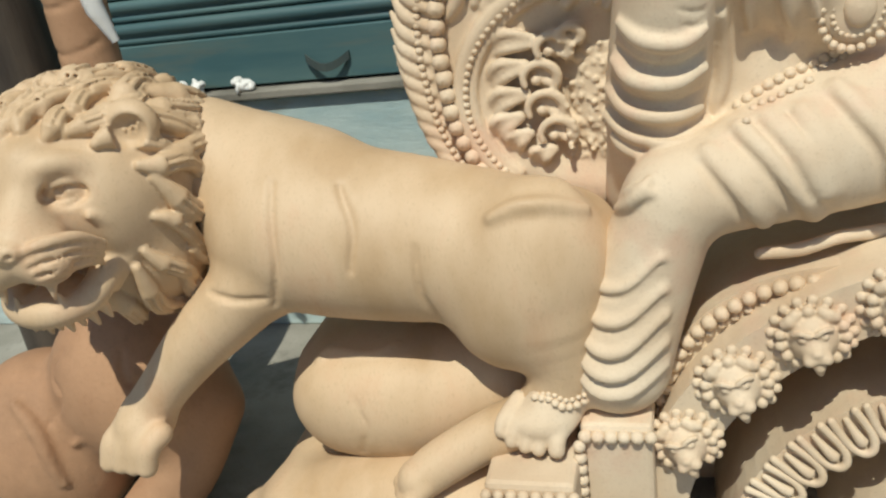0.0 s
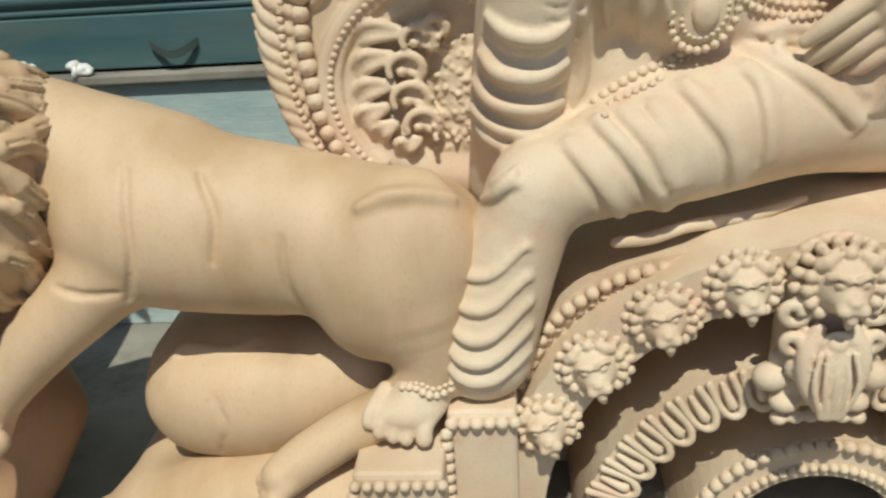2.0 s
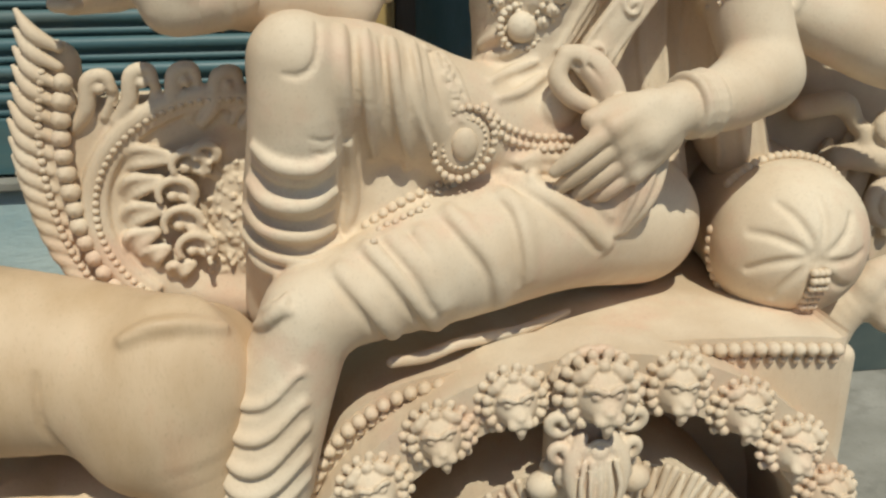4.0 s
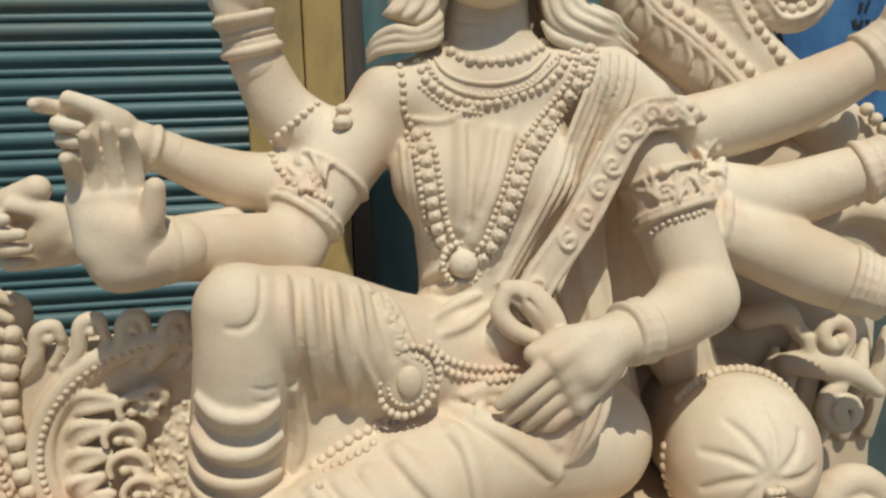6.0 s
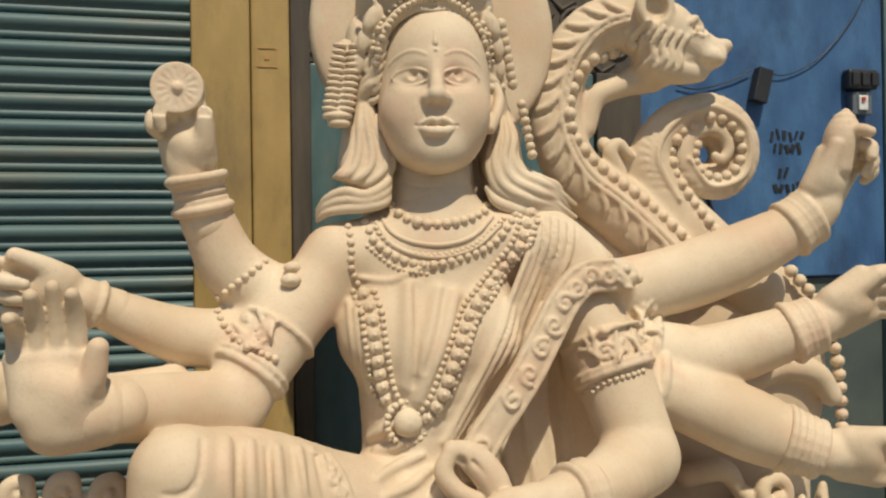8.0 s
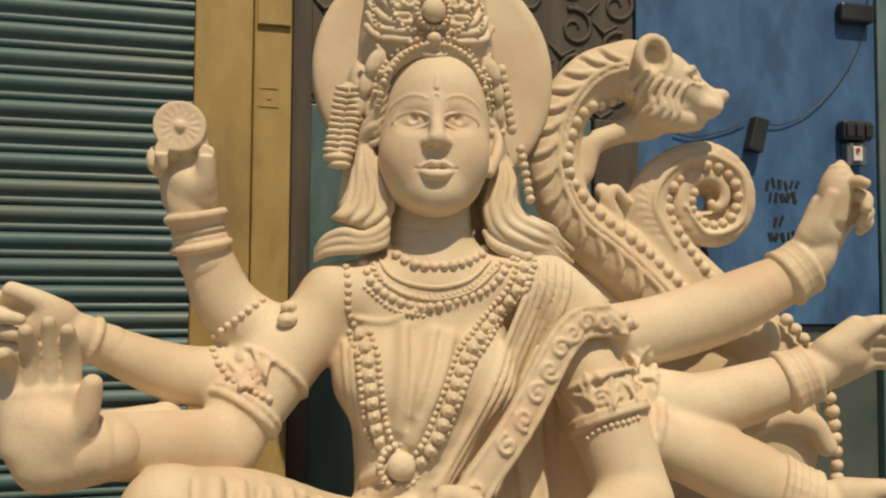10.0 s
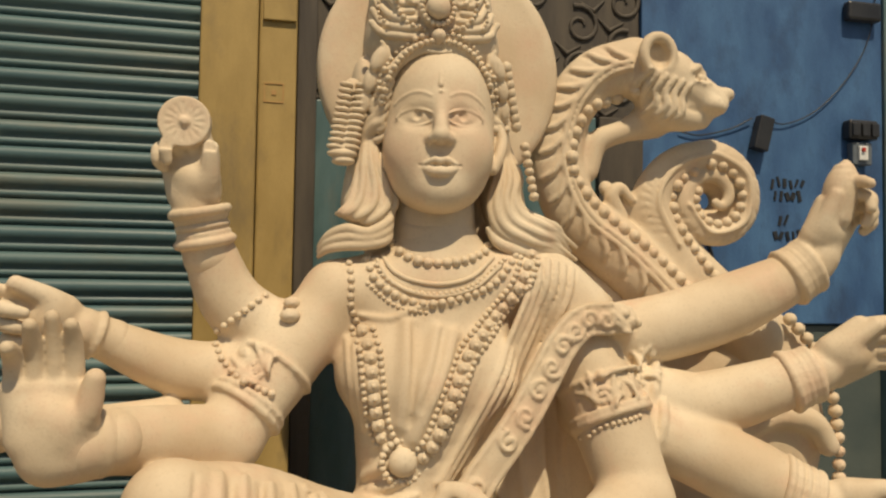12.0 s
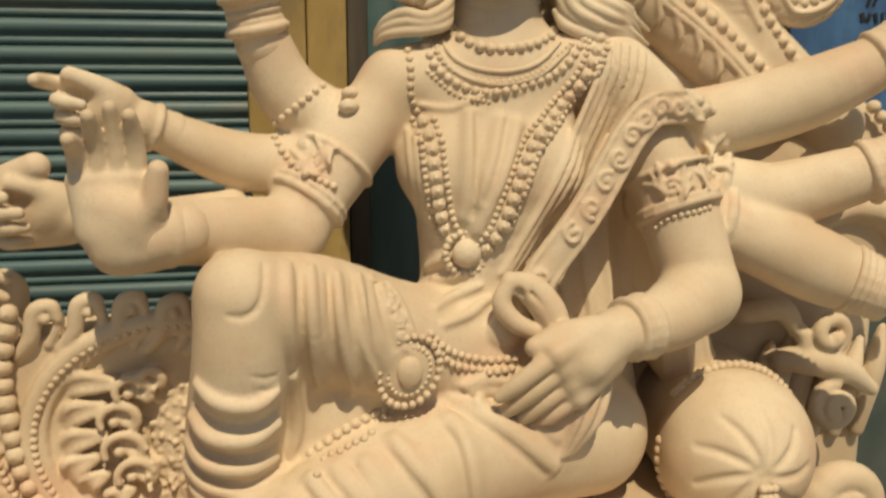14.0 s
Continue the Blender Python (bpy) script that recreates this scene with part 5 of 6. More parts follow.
    for row_i in range(5):
        n, wd = (22, 22, 21, 20, 18)[row_i], (0.027, 0.027, 0.026, 0.024, 0.021)[row_i]
        for i in range(n):
            ph = radians(-75 + 320 * (i + 0.5 * (row_i % 2)) / n) + rnd.uniform(-0.04, 0.04)
            t0 = 63 - 22 * max(0.0, math.sin(ph)) + 17 * (4 - row_i) + rnd.uniform(-3, 3)
            wave, w, span = rnd.uniform(0.05, 0.10), rnd.uniform(0.85, 1.15) * wd, rnd.uniform(30, 40)
            drop = 0.40 * math.cos(ph)
            steps = np.linspace(0, 1, 9)
            size = np.interp(steps, [0, 0.25, 0.7, 1], [0.5 * w, w, 0.85 * w, 0.25 * w])
            line = [(radians(t0 + span * q), ph + wave * math.sin(q * 5.6 + i * 2.1) - drop * q) for q in steps]
            p = np.array([over(a, b, 0.004 + 0.010 * math.sin(math.pi * q)) for (a, b), q in zip(line, steps)])
            for _ in range(2):
                p[1:-1] = (p[:-2] + 2 * p[1:-1] + p[2:]) / 4
            g.tube(p, list(size), 0.003, smooth=False)
            out = [unit(q - mid) for q in p]
            for o in (-0.36, 0.36):
                groove = []
                for j in range(2, 7):
                    side = unit(np.cross(p[j + 1] - p[j - 1], out[j]))
                    groove.append(p[j] + 0.90 * size[j] * (o * side + math.sqrt(1 - o * o) * out[j]))
                g.tube(groove, 0.0038, 0.004, cut=True)
    # ears, cupped
    for s in (-1, 1):
        o = np.array((s * 0.182, 0.105, 0.085))
        g.ell(o, (0.054, 0.036, 0.050), 0.006)
        g.ell(o + np.array((s * 0.006, -0.034, -0.004)), (0.036, 0.026, 0.033), 0.006, cut=True)
        for i in range(4):
            g.tube([o + np.array((s * (-0.03 + 0.012 * i), -0.006, -0.034)), o + np.array((s * (-0.02 + 0.014 * i), -0.014, -0.005 + 0.004 * i))], [0.006, 0.003], 0.003)
    v, f = g.skin()
    a = radians(11.0)
    turn = np.array(((math.cos(a), -math.sin(a), 0), (math.sin(a), math.cos(a), 0), (0, 0, 1)))
    h.add(v @ turn.T + np.array((-1.005, 1.065, 0.711)), f)
    ob = h.build("lion_statue", LION_CLAY)
    return tagged(ob, "clay lion statue with curled mane striding off the throne", "statue")


lion()


# ---- rocks under the lion ----
def rocks():
    h = Heap()
    c = Clay((-1.0, 1.0, GROUND - 0.02), (0.0, 1.75, 0.40), 0.008)
    c.slab((-0.745, 1.30, -0.10), (-0.10, 1.68, 0.225), 0.13, 0.03)
    c.ell((-0.50, 1.34, 0.08), (0.22, 0.10, 0.13), 0.05)
    c.ridge([(-0.646, 0.194), (-0.610, 0.211), (-0.462, 0.220), (-0.317, 0.333)], 0.012, 0.012, 0.002)
    c.ridge([(-0.55, 0.0), (-0.52, 0.08), (-0.54, 0.15)], 0.006, 0.006, 0.0, cut=True)
    h.add(*c.skin())
    return tagged(h.build("rock_support", LION_CLAY), "rounded smooth clay rock under the lion's belly", "rock")


rocks()
h = Heap()
c = Clay((-1.05, 0.95, GROUND - 0.02), (0.10, 1.75, 0.12), 0.009)
c.tube([(-0.86, 1.32, -0.26), (-0.62, 1.28, -0.17), (-0.40, 1.26, -0.135), (-0.15, 1.26, -0.11)], [0.08, 0.12, 0.13, 0.12], 0.04)
c.slab((-0.84, 1.12, GROUND - 0.02), (0.08, 1.62, -0.10), 0.09, 0.05)
h.add(*c.skin())
tagged(h.build("rock_slab", LION_CLAY), "low curved clay rock slab on the ground", "rock")


# ---- unfinished brown figure beside the lion ----
h = Heap()
c = Clay((-1.78, 1.12, GROUND - 0.02), (-0.86, 1.95, 0.42), 0.009)
c.ell((-1.22, 1.46, 0.06), (0.23, 0.20, 0.24), 0.05)
c.ell((-1.52, 1.42, -0.12), (0.22, 0.22, 0.26), 0.06)
c.tube([(-1.05, 1.45, -0.02), (-1.14, 1.40, -0.20), (-1.24, 1.36, -0.30)], [0.10, 0.09, 0.08], 0.04)
c.tube([(-1.12, 1.50, 0.20), (-1.02, 1.52, 0.26), (-0.95, 1.55, 0.30)], [0.08, 0.07, 0.05], 0.03)
c.ridge([(-1.030, 0.447), (-1.343, 0.184), (-1.327, 0.110), (-1.389, 0.027)], 0.008, 0.010, -0.001, cut=True)
c.ridge([(-1.143, 0.220), (-1.121, 0.142), (-1.018, 0.177)], 0.008, 0.010, -0.001, cut=True)
c.ridge([(-1.472, 0.086), (-1.408, 0.011), (-1.375, -0.126)], 0.018, 0.015, 0.004)
c.ridge([(-1.336, -0.032), (-1.074, 0.143), (-1.014, 0.185)], 0.012, 0.012, 0.002)
h.add(*c.skin())
tagged(h.build("brown_clay_figure", RAW_CLAY), "unfinished brown clay figure lying beside the lion", "sculpture")
h = Heap()
c = Clay((-1.50, 1.55, GROUND - 0.02), (-1.10, 1.98, 1.42), 0.009)
c.tube([(-1.31, 1.76, GROUND), (-1.30, 1.76, 0.4), (-1.31, 1.76, 0.85), (-1.29, 1.76, 1.36)], [0.085, 0.08, 0.075, 0.085], 0.02)
for i in range(9):
    z = 0.30 + 0.115 * i
    c.ridge([(-1.39, z), (-1.34, z - 0.018), (-1.28, z - 0.012), (-1.23, z + 0.012)], 0.006, 0.006, 0.0, cut=True)
h.add(*c.skin())
tagged(h.build("clay_column", RAW_CLAY), "creased brown clay leg of a standing figure", "sculpture")
# shade left of the clay leg, built as a column in dark timber colour
h = Heap()
c = Clay((-2.0, 1.45, GROUND - 0.02), (-1.34, 2.05, 1.52), 0.012)
c.tube([(-1.62, 1.75, GROUND), (-1.60, 1.75, 0.6), (-1.62, 1.75, 1.48)], [0.16, 0.17, 0.15], 0.03)
h.add(*c.skin())
tagged(h.build("dark_clay_column", DARKWOOD), "dark column standing in for the shade behind the brown figure", "sculpture")


def crumple(name, pts, r, label):
    bm = bmesh.new()
    for p in pts:
        made = bmesh.ops.create_icosphere(bm, subdivisions=3, radius=r, matrix=Matrix.Translation(p))["verts"]
        for v in made:
            d = (v.co - Vector(p))
            v.co = Vector(p) + d * (0.75 + 0.6 * noise.noise(v.co * 38)) * Vector((1.3, 0.8, 0.8)).length / 1.7
    ob = part(name, bm, WHITE, smooth=True)
    return tagged(ob, label, "rag", "white scraps on the threshold")


crumple("rag", [(-1.45, 2.375, 0.595), (-1.40, 2.375, 0.602), (-1.49, 2.378, 0.592)], 0.03, "crumpled long white plastic scrap on the shutter's threshold")
crumple("rag", [(-1.25, 2.375, 0.600), (-1.22, 2.378, 0.594)], 0.03, "small crumpled white plastic scrap on the shutter's threshold")
h = Heap()
h.add(*tube_mesh([(-1.22, 1.68, 1.15), (-1.205, 1.67, 1.05), (-1.19, 1.67, 0.96), (-1.165, 1.68, 0.88)], [0.012, 0.025, 0.024, 0.010], 10))
tagged(h.build("cloth_strip", WHITE), "white cloth strip hanging on the clay leg", "cloth")


# ---- throne: masks, eggs, beads and foot rest ----
def mask_mesh():
    h = Heap()
    c = Clay((-0.085, -0.085, -0.09), (0.085, 0.04, 0.09), 0.0036)
    c.ell((0, 0, 0), (0.042, 0.040, 0.048), 0.01)
    c.ell((0, -0.032, -0.014), (0.022, 0.024, 0.020), 0.012)
    c.ell((0, -0.050, -0.006), (0.010, 0.010, 0.007), 0.004)
    for s in (-1, 1):
        c.ell((s * 0.016, -0.034, 0.014), (0.0085, 0.008, 0.006), 0.003)
        c.tube([(s * 0.006, -0.040, 0.022), (s * 0.018, -0.038, 0.028), (s * 0.030, -0.028, 0.022)], 0.005, 0.004)
        c.ell((s * 0.030, -0.014, 0.040), (0.012, 0.010, 0.012), 0.004)
        c.ell((s * 0.012, -0.048, -0.020), (0.012, 0.012, 0.010), 0.006)
    c.tube([(-0.016, -0.050, -0.030), (0, -0.056, -0.028), (0.016, -0.050, -0.030)], 0.003, 0.002, cut=True)
    c.tube([(0, -0.045, -0.036), (0, -0.040, -0.050)], [0.010, 0.006], 0.006)
    for ringi, (R, n, r) in enumerate(((0.052, 15, 0.0105), (0.066, 17, 0.0095))):
        for i in range(n):
            a = math.pi * (1.5 - (i + 0.5 * ringi) * 2 / n) + 0.2
            if abs(math.sin(a) + 1) < 0.12:
                continue
            u, v = math.cos(a), math.sin(a)
            c.tube([(u * R * 0.80, -0.004 + 0.010 * ringi, v * R * 0.80), (u * R, -0.010 + 0.014 * ringi, v * R)], [r * 0.8, r], 0.003)
    h.add(*c.skin())
    ob = h.build("lion_mask", CLAY, throne)
    return ob


first = mask_mesh()
for i, a in enumerate((154, 137.5, 121.5, 106, 90.5, 74, 58.5, 43, 28, 12)):
    x, z = ARCH_C[0] + 0.598 * math.cos(radians(a)), ARCH_C[1] + 0.592 * math.sin(radians(a))
    ob = first if i == 0 else new("lion_mask", first.data)
    ob.parent, ob.matrix_parent_inverse = throne, Matrix.Translation(throne.location).inverted()
    ob.matrix_basis = pose(x, 1.225 if a == 90.5 else 1.262, z, 0, (90 - a) * 0.35, 0) @ Matrix.Scale(1.25 if a == 90.5 else random.uniform(1.02, 1.12), 4)

h = Heap()
c = Clay((0.50, 1.10, 0.0), (0.86, 1.34, 0.52), 0.0048)
for s in (-1, 1):
    for zc, xo, r in ((0.335, 0.075, 0.034), (0.270, 0.070, 0.030), (0.215, 0.055, 0.026)):
        c.tube([(0.672 + s * (xo + r * (1 - 0.7 * q) * math.cos(2.2 + q * 7)), 1.235 - 0.015 * q, zc + r * (1 - 0.7 * q) * math.sin(2.2 + q * 7)) for q in np.linspace(0, 1, 16)], 0.011, 0.004, smooth=False)
    c.tube([(0.672 + s * 0.03, 1.22, 0.30), (0.672 + s * 0.05, 1.21, 0.25), (0.672 + s * 0.045, 1.205, 0.19), (0.672 + s * 0.02, 1.20, 0.14)], [0.014, 0.018, 0.017, 0.012], 0.005)
    c.ell((0.672 + s * 0.095, 1.255, 0.175), (0.035, 0.03, 0.03), 0.006)
    c.ell((0.672 + s * 0.065, 1.25, 0.12), (0.03, 0.028, 0.022), 0.006)
    for i in range(6):
        a = radians(20 + 26 * i)
        c.ell((0.672 + s * 0.082 * math.cos(a), 1.258, 0.39 + 0.078 * math.sin(a)), (0.015, 0.014, 0.013), 0.003)
    c.ell((0.672 + s * 0.085, 1.26, 0.215), (0.016, 0.016, 0.016), 0.003)
c.ell((0.672, 1.21, 0.20), (0.035, 0.03, 0.085), 0.012)
c.ell((0.672, 1.20, 0.275), (0.018, 0.014, 0.018), 0.004)
ring(c, (0.672, 1.20, 0.275), (0, 1, 0), 0.026, 0.006)
for i in range(5):
    x = 0.672 + 0.016 * (i - 2)
    c.tube([(x, 1.19, 0.26), (x + 0.004 * (i - 2), 1.178, 0.20), (x * 0.6 + 0.672 * 0.4, 1.185, 0.125)], 0.006, 0.005)
c.slab((0.59, 1.24, 0.10), (0.755, 1.34, 0.42), 0.03, 0.01)
for i in range(6):
    c.ell((0.60 + 0.03 * i, 1.25, 0.088 - 0.003 * abs(i - 2.5)), (0.017, 0.018, 0.014), 0.004)
h.add(*c.skin())
tagged(h.build("keystone_ornament", CLAY, throne), "leafy hanging keystone ornament of curls")


def egg_mesh():
    h = Heap()
    c = Clay((-0.045, -0.04, -0.065), (0.045, 0.03, 0.065), 0.0034)
    c.tube([(-0.024, -0.004, 0.05), (-0.024, -0.008, -0.01), (-0.013, -0.012, -0.036), (0.0, -0.014, -0.042), (0.013, -0.012, -0.036), (0.024, -0.008, -0.01), (0.024, -0.004, 0.05)], 0.0085, 0.004)
    c.tube([(0, -0.004, 0.04), (0, -0.012, 0.0), (0, -0.012, -0.014)], [0.006, 0.010, 0.011], 0.004)
    h.add(*c.skin())
    return h.build("egg_moulding", CLAY, throne)


first = egg_mesh()
for i, a in enumerate(np.arange(172, 5, -8.2)):
    if abs(a - 92) < 8:
        continue
    x, z = 0.70 + 0.440 * math.cos(radians(a)), -0.31 + 0.440 * math.sin(radians(a))
    ob = first if i == 0 else new("egg_moulding", first.data)
    ob.parent, ob.matrix_parent_inverse = throne, Matrix.Translation(throne.location).inverted()
    ob.matrix_basis = pose(x, 1.308, z, 0, 90 - a, 0) @ Matrix.Scale(random.uniform(0.97, 1.06), 4)
bead_parts("bead", [(p[0], 1.345, p[1]) for p in spaced(arc((0.74, -0.35), 0.285, 178, 6, 20), 0.031)], 0.0165, CLAY, throne)
bead_parts("bead", [(p[0], 1.345, p[1]) for p in spaced(arc((0.74, -0.35), 0.225, 178, 6, 20), 0.022)], 0.011, CLAY, throne)
# small drop fringe under the seat's bead string
bead_parts("fringe_drop", [(p[0], 1.340, p[2] - 0.026) for p in seat_beads[2::1]], 0.0095, CLAY, throne)

foot_rest = empty("foot_rest", "stepped clay foot rest with beaded edges beside the throne", "foot rest", (-0.08, 1.3, GROUND))
bm = bmesh.new()
box(bm, (-0.055, 1.205, GROUND), (0.085, 1.42, 0.135), 0.012)
part("upper_step", bm, CLAY, foot_rest)
bm = bmesh.new()
box(bm, (-0.235, 1.10, GROUND), (-0.058, 1.40, 0.070), 0.012)
part("lower_step", bm, CLAY, foot_rest)
bead_parts("bead", [(p[0], 1.200, p[1]) for p in spaced([(-0.045, 0.112), (0.0, 0.112), (0.08, 0.114)], 0.025)], 0.0135, CLAY, foot_rest)
bead_parts("bead", [(p[0], 1.095, p[1]) for p in spaced([(-0.23, 0.046), (-0.15, 0.046), (-0.06, 0.048)], 0.023)], 0.012, CLAY, foot_rest)
bead_parts("bead", [(-0.056, 1.190, z) for z in np.arange(0.095, -0.2, -0.027)], 0.014, CLAY, foot_rest)
bead_parts("bead", [(-0.235, 1.098, z) for z in np.arange(0.02, -0.2, -0.027)], 0.013, CLAY, foot_rest)


# ---- throne back, scroll side ----
def scroll_panel():
    c = Clay((-0.52, 1.50, 0.36), (0.20, 1.82, 1.12), 0.0052)
    c.slab((-0.36, 1.66, 0.38), (0.16, 1.78, 0.915), 0.05, 0.02)
    c.tube([(-0.30, 1.70, 0.46), (-0.37, 1.70, 0.62), (-0.385, 1.70, 0.80), (-0.36, 1.70, 0.98)], [0.055, 0.065, 0.07, 0.05], 0.02, flat=0.7)
    ccx, ccz = -0.03, 0.665
    for R, r, y in ((0.300, 0.020, 1.652), (0.272, 0.012, 1.655)):
        c.tube([(ccx + R * 0.98 * math.cos(radians(a)), y, ccz + R * math.sin(radians(a)) * 0.85) for a in range(60, 235, 8)], r, 0.008, smooth=False)
    c.ell((ccx + 0.02, 1.640, ccz - 0.01), (0.245, 0.058, 0.205), 0.015, cut=True)
    pivot = np.array((0.2, -0.17, 1.25))
    near = lambda p: pivot + 0.925 * (np.array(p, float) - pivot)
    far = lambda x, z: (0.2 + (x - 0.2) / 0.925, 1.25 + (z - 1.25) / 0.925)
    # ribbed leaves round the hollow
    for b0, m0, t0 in (((-0.232, 0.790), (-0.180, 0.826), (-0.118, 0.822)), ((-0.240, 0.715), (-0.196, 0.766), (-0.146, 0.776)), ((-0.240, 0.662), (-0.200, 0.710), (-0.150, 0.718)), ((-0.222, 0.600), (-0.208, 0.654), (-0.166, 0.672)), ((-0.180, 0.580), (-0.180, 0.622), (-0.150, 0.636)), ((-0.130, 0.552), (-0.132, 0.588), (-0.104, 0.600))):
        b1, m1, t1 = np.array(far(*b0)), np.array(far(*m0)), np.array(far(*t0))
        d = unit((t1 - b1)[::-1] * np.array((-1, 1)))
        for o, r in ((0.017, 0.0115), (0.0, 0.0100), (-0.017, 0.0115)):
            c.tube([(b1[0], 1.692, b1[1]), (m1[0] + d[0] * o, 1.652 - abs(o) * 0.2, m1[1] + d[1] * o), (t1[0] + 0.35 * d[0] * o, 1.650, t1[1] + 0.35 * d[1] * o)], [0.009, r, 0.009], 0.003)
        c.ell((t1[0], 1.652, t1[1]), (0.013, 0.013, 0.013), 0.003)
    # a chain of hooked buds down the middle
    for x0, z0, r in ((-0.086, 0.806, 0.030), (-0.116, 0.750, 0.032), (-0.110, 0.688, 0.034), (-0.090, 0.634, 0.032), (-0.052, 0.828, 0.020)):
        x, z = far(x0, z0)
        c.tube([(x + r * 1.15 * math.cos(radians(q)), 1.648 - 0.012 * math.sin(radians(q / 2)), z + r * math.sin(radians(q))) for q in range(205, -45, -22)], list(np.linspace(0.008, 0.0125, 12)), 0.003, smooth=False)
        c.ell((x - 0.010, 1.648, z - 0.006), (0.0125, 0.013, 0.0125), 0.002)
        c.ell((x + 0.014, 1.652, z - 0.012), (0.0105, 0.011, 0.0105), 0.002)
        c.ell((x + 0.004, 1.672, z + 0.004), (r * 1.2, 0.024, r), 0.004)
    x, z = far(-0.02, 0.70)
    c.ell((x + 0.01, 1.700, z), (0.06, 0.035, 0.15), 0.02)
    rnd = random.Random(4)
    for _ in range(150):
        x, z = far(-0.025 + rnd.uniform(-0.045, 0.05), 0.69 + rnd.uniform(-0.12, 0.12))
        y = c.front([(x, z)])[0]
        if not np.isnan(y):
            c.ell((x, y, z), (0.007, 0.006, 0.007), 0.002)
    # leaf fringe down the outer edge
    for p in spaced([(-0.30, 0.47), (-0.385, 0.56), (-0.425, 0.70), (-0.43, 0.82), (-0.40, 0.95), (-0.38, 1.05)], 0.036):
        c.tube([(p[0] + 0.045, 1.655, p[1] - 0.035), (p[0], 1.65, p[1] - 0.005), (p[0] - 0.030, 1.665, p[1] + 0.040)], [0.010, 0.016, 0.006], 0.003)
    # crest of leaves along the top
    for i in range(6):
        x = -0.30 + 0.085 * i
        z = 0.915 + 0.012 * math.sin(i)
        c.tube([(x - 0.03, 1.66, z - 0.06), (x, 1.65, z - 0.02), (x + 0.012, 1.645, z + 0.035), (x + 0.045, 1.645, z + 0.045), (x + 0.055, 1.645, z + 0.018)], [0.014, 0.017, 0.017, 0.014, 0.010], 0.004)
        c.tube([(x - 0.055, 1.66, z - 0.05), (x - 0.03, 1.655, z), (x - 0.045, 1.65, z + 0.04)], [0.010, 0.012, 0.006], 0.004)
        c.ell((x + 0.032, 1.640, z + 0.020), (0.012, 0.012, 0.012), 0.003)
    h = Heap()
    v, q = c.skin()
    h.add(near(v), q)
    ob = tagged(h.build("scroll_panel", CLAY, throne), "round leaf-carved scroll panel with beaded rims")
    bead_parts("bead", near([(p[0], 1.640, p[1]) for p in spaced([(-0.275, 0.475), (-0.335, 0.60), (-0.352, 0.72), (-0.355, 0.84), (-0.335, 0.95)], 0.038)]), 0.0195, CLAY, throne)
    bead_parts("bead", near([(p[0], 1.645, p[1]) for p in spaced([(-0.315, 0.475), (-0.375, 0.60), (-0.398, 0.72), (-0.40, 0.84), (-0.375, 0.97)], 0.0185)]), 0.0085, CLAY, throne)
    bead_parts("bead", near([(ccx + 0.286 * 0.98 * math.cos(radians(a)), 1.640, ccz + 0.286 * math.sin(radians(a)) * 0.85) for a in np.arange(66, 234, 4.1)]), 0.0082, CLAY, throne)
    return ob


scroll_panel()
bm = bmesh.new()
box(bm, (-0.50, 1.52, GROUND), (0.066, 1.80, 0.44), 0.06)
part("side_block", bm, CLAY, throne)


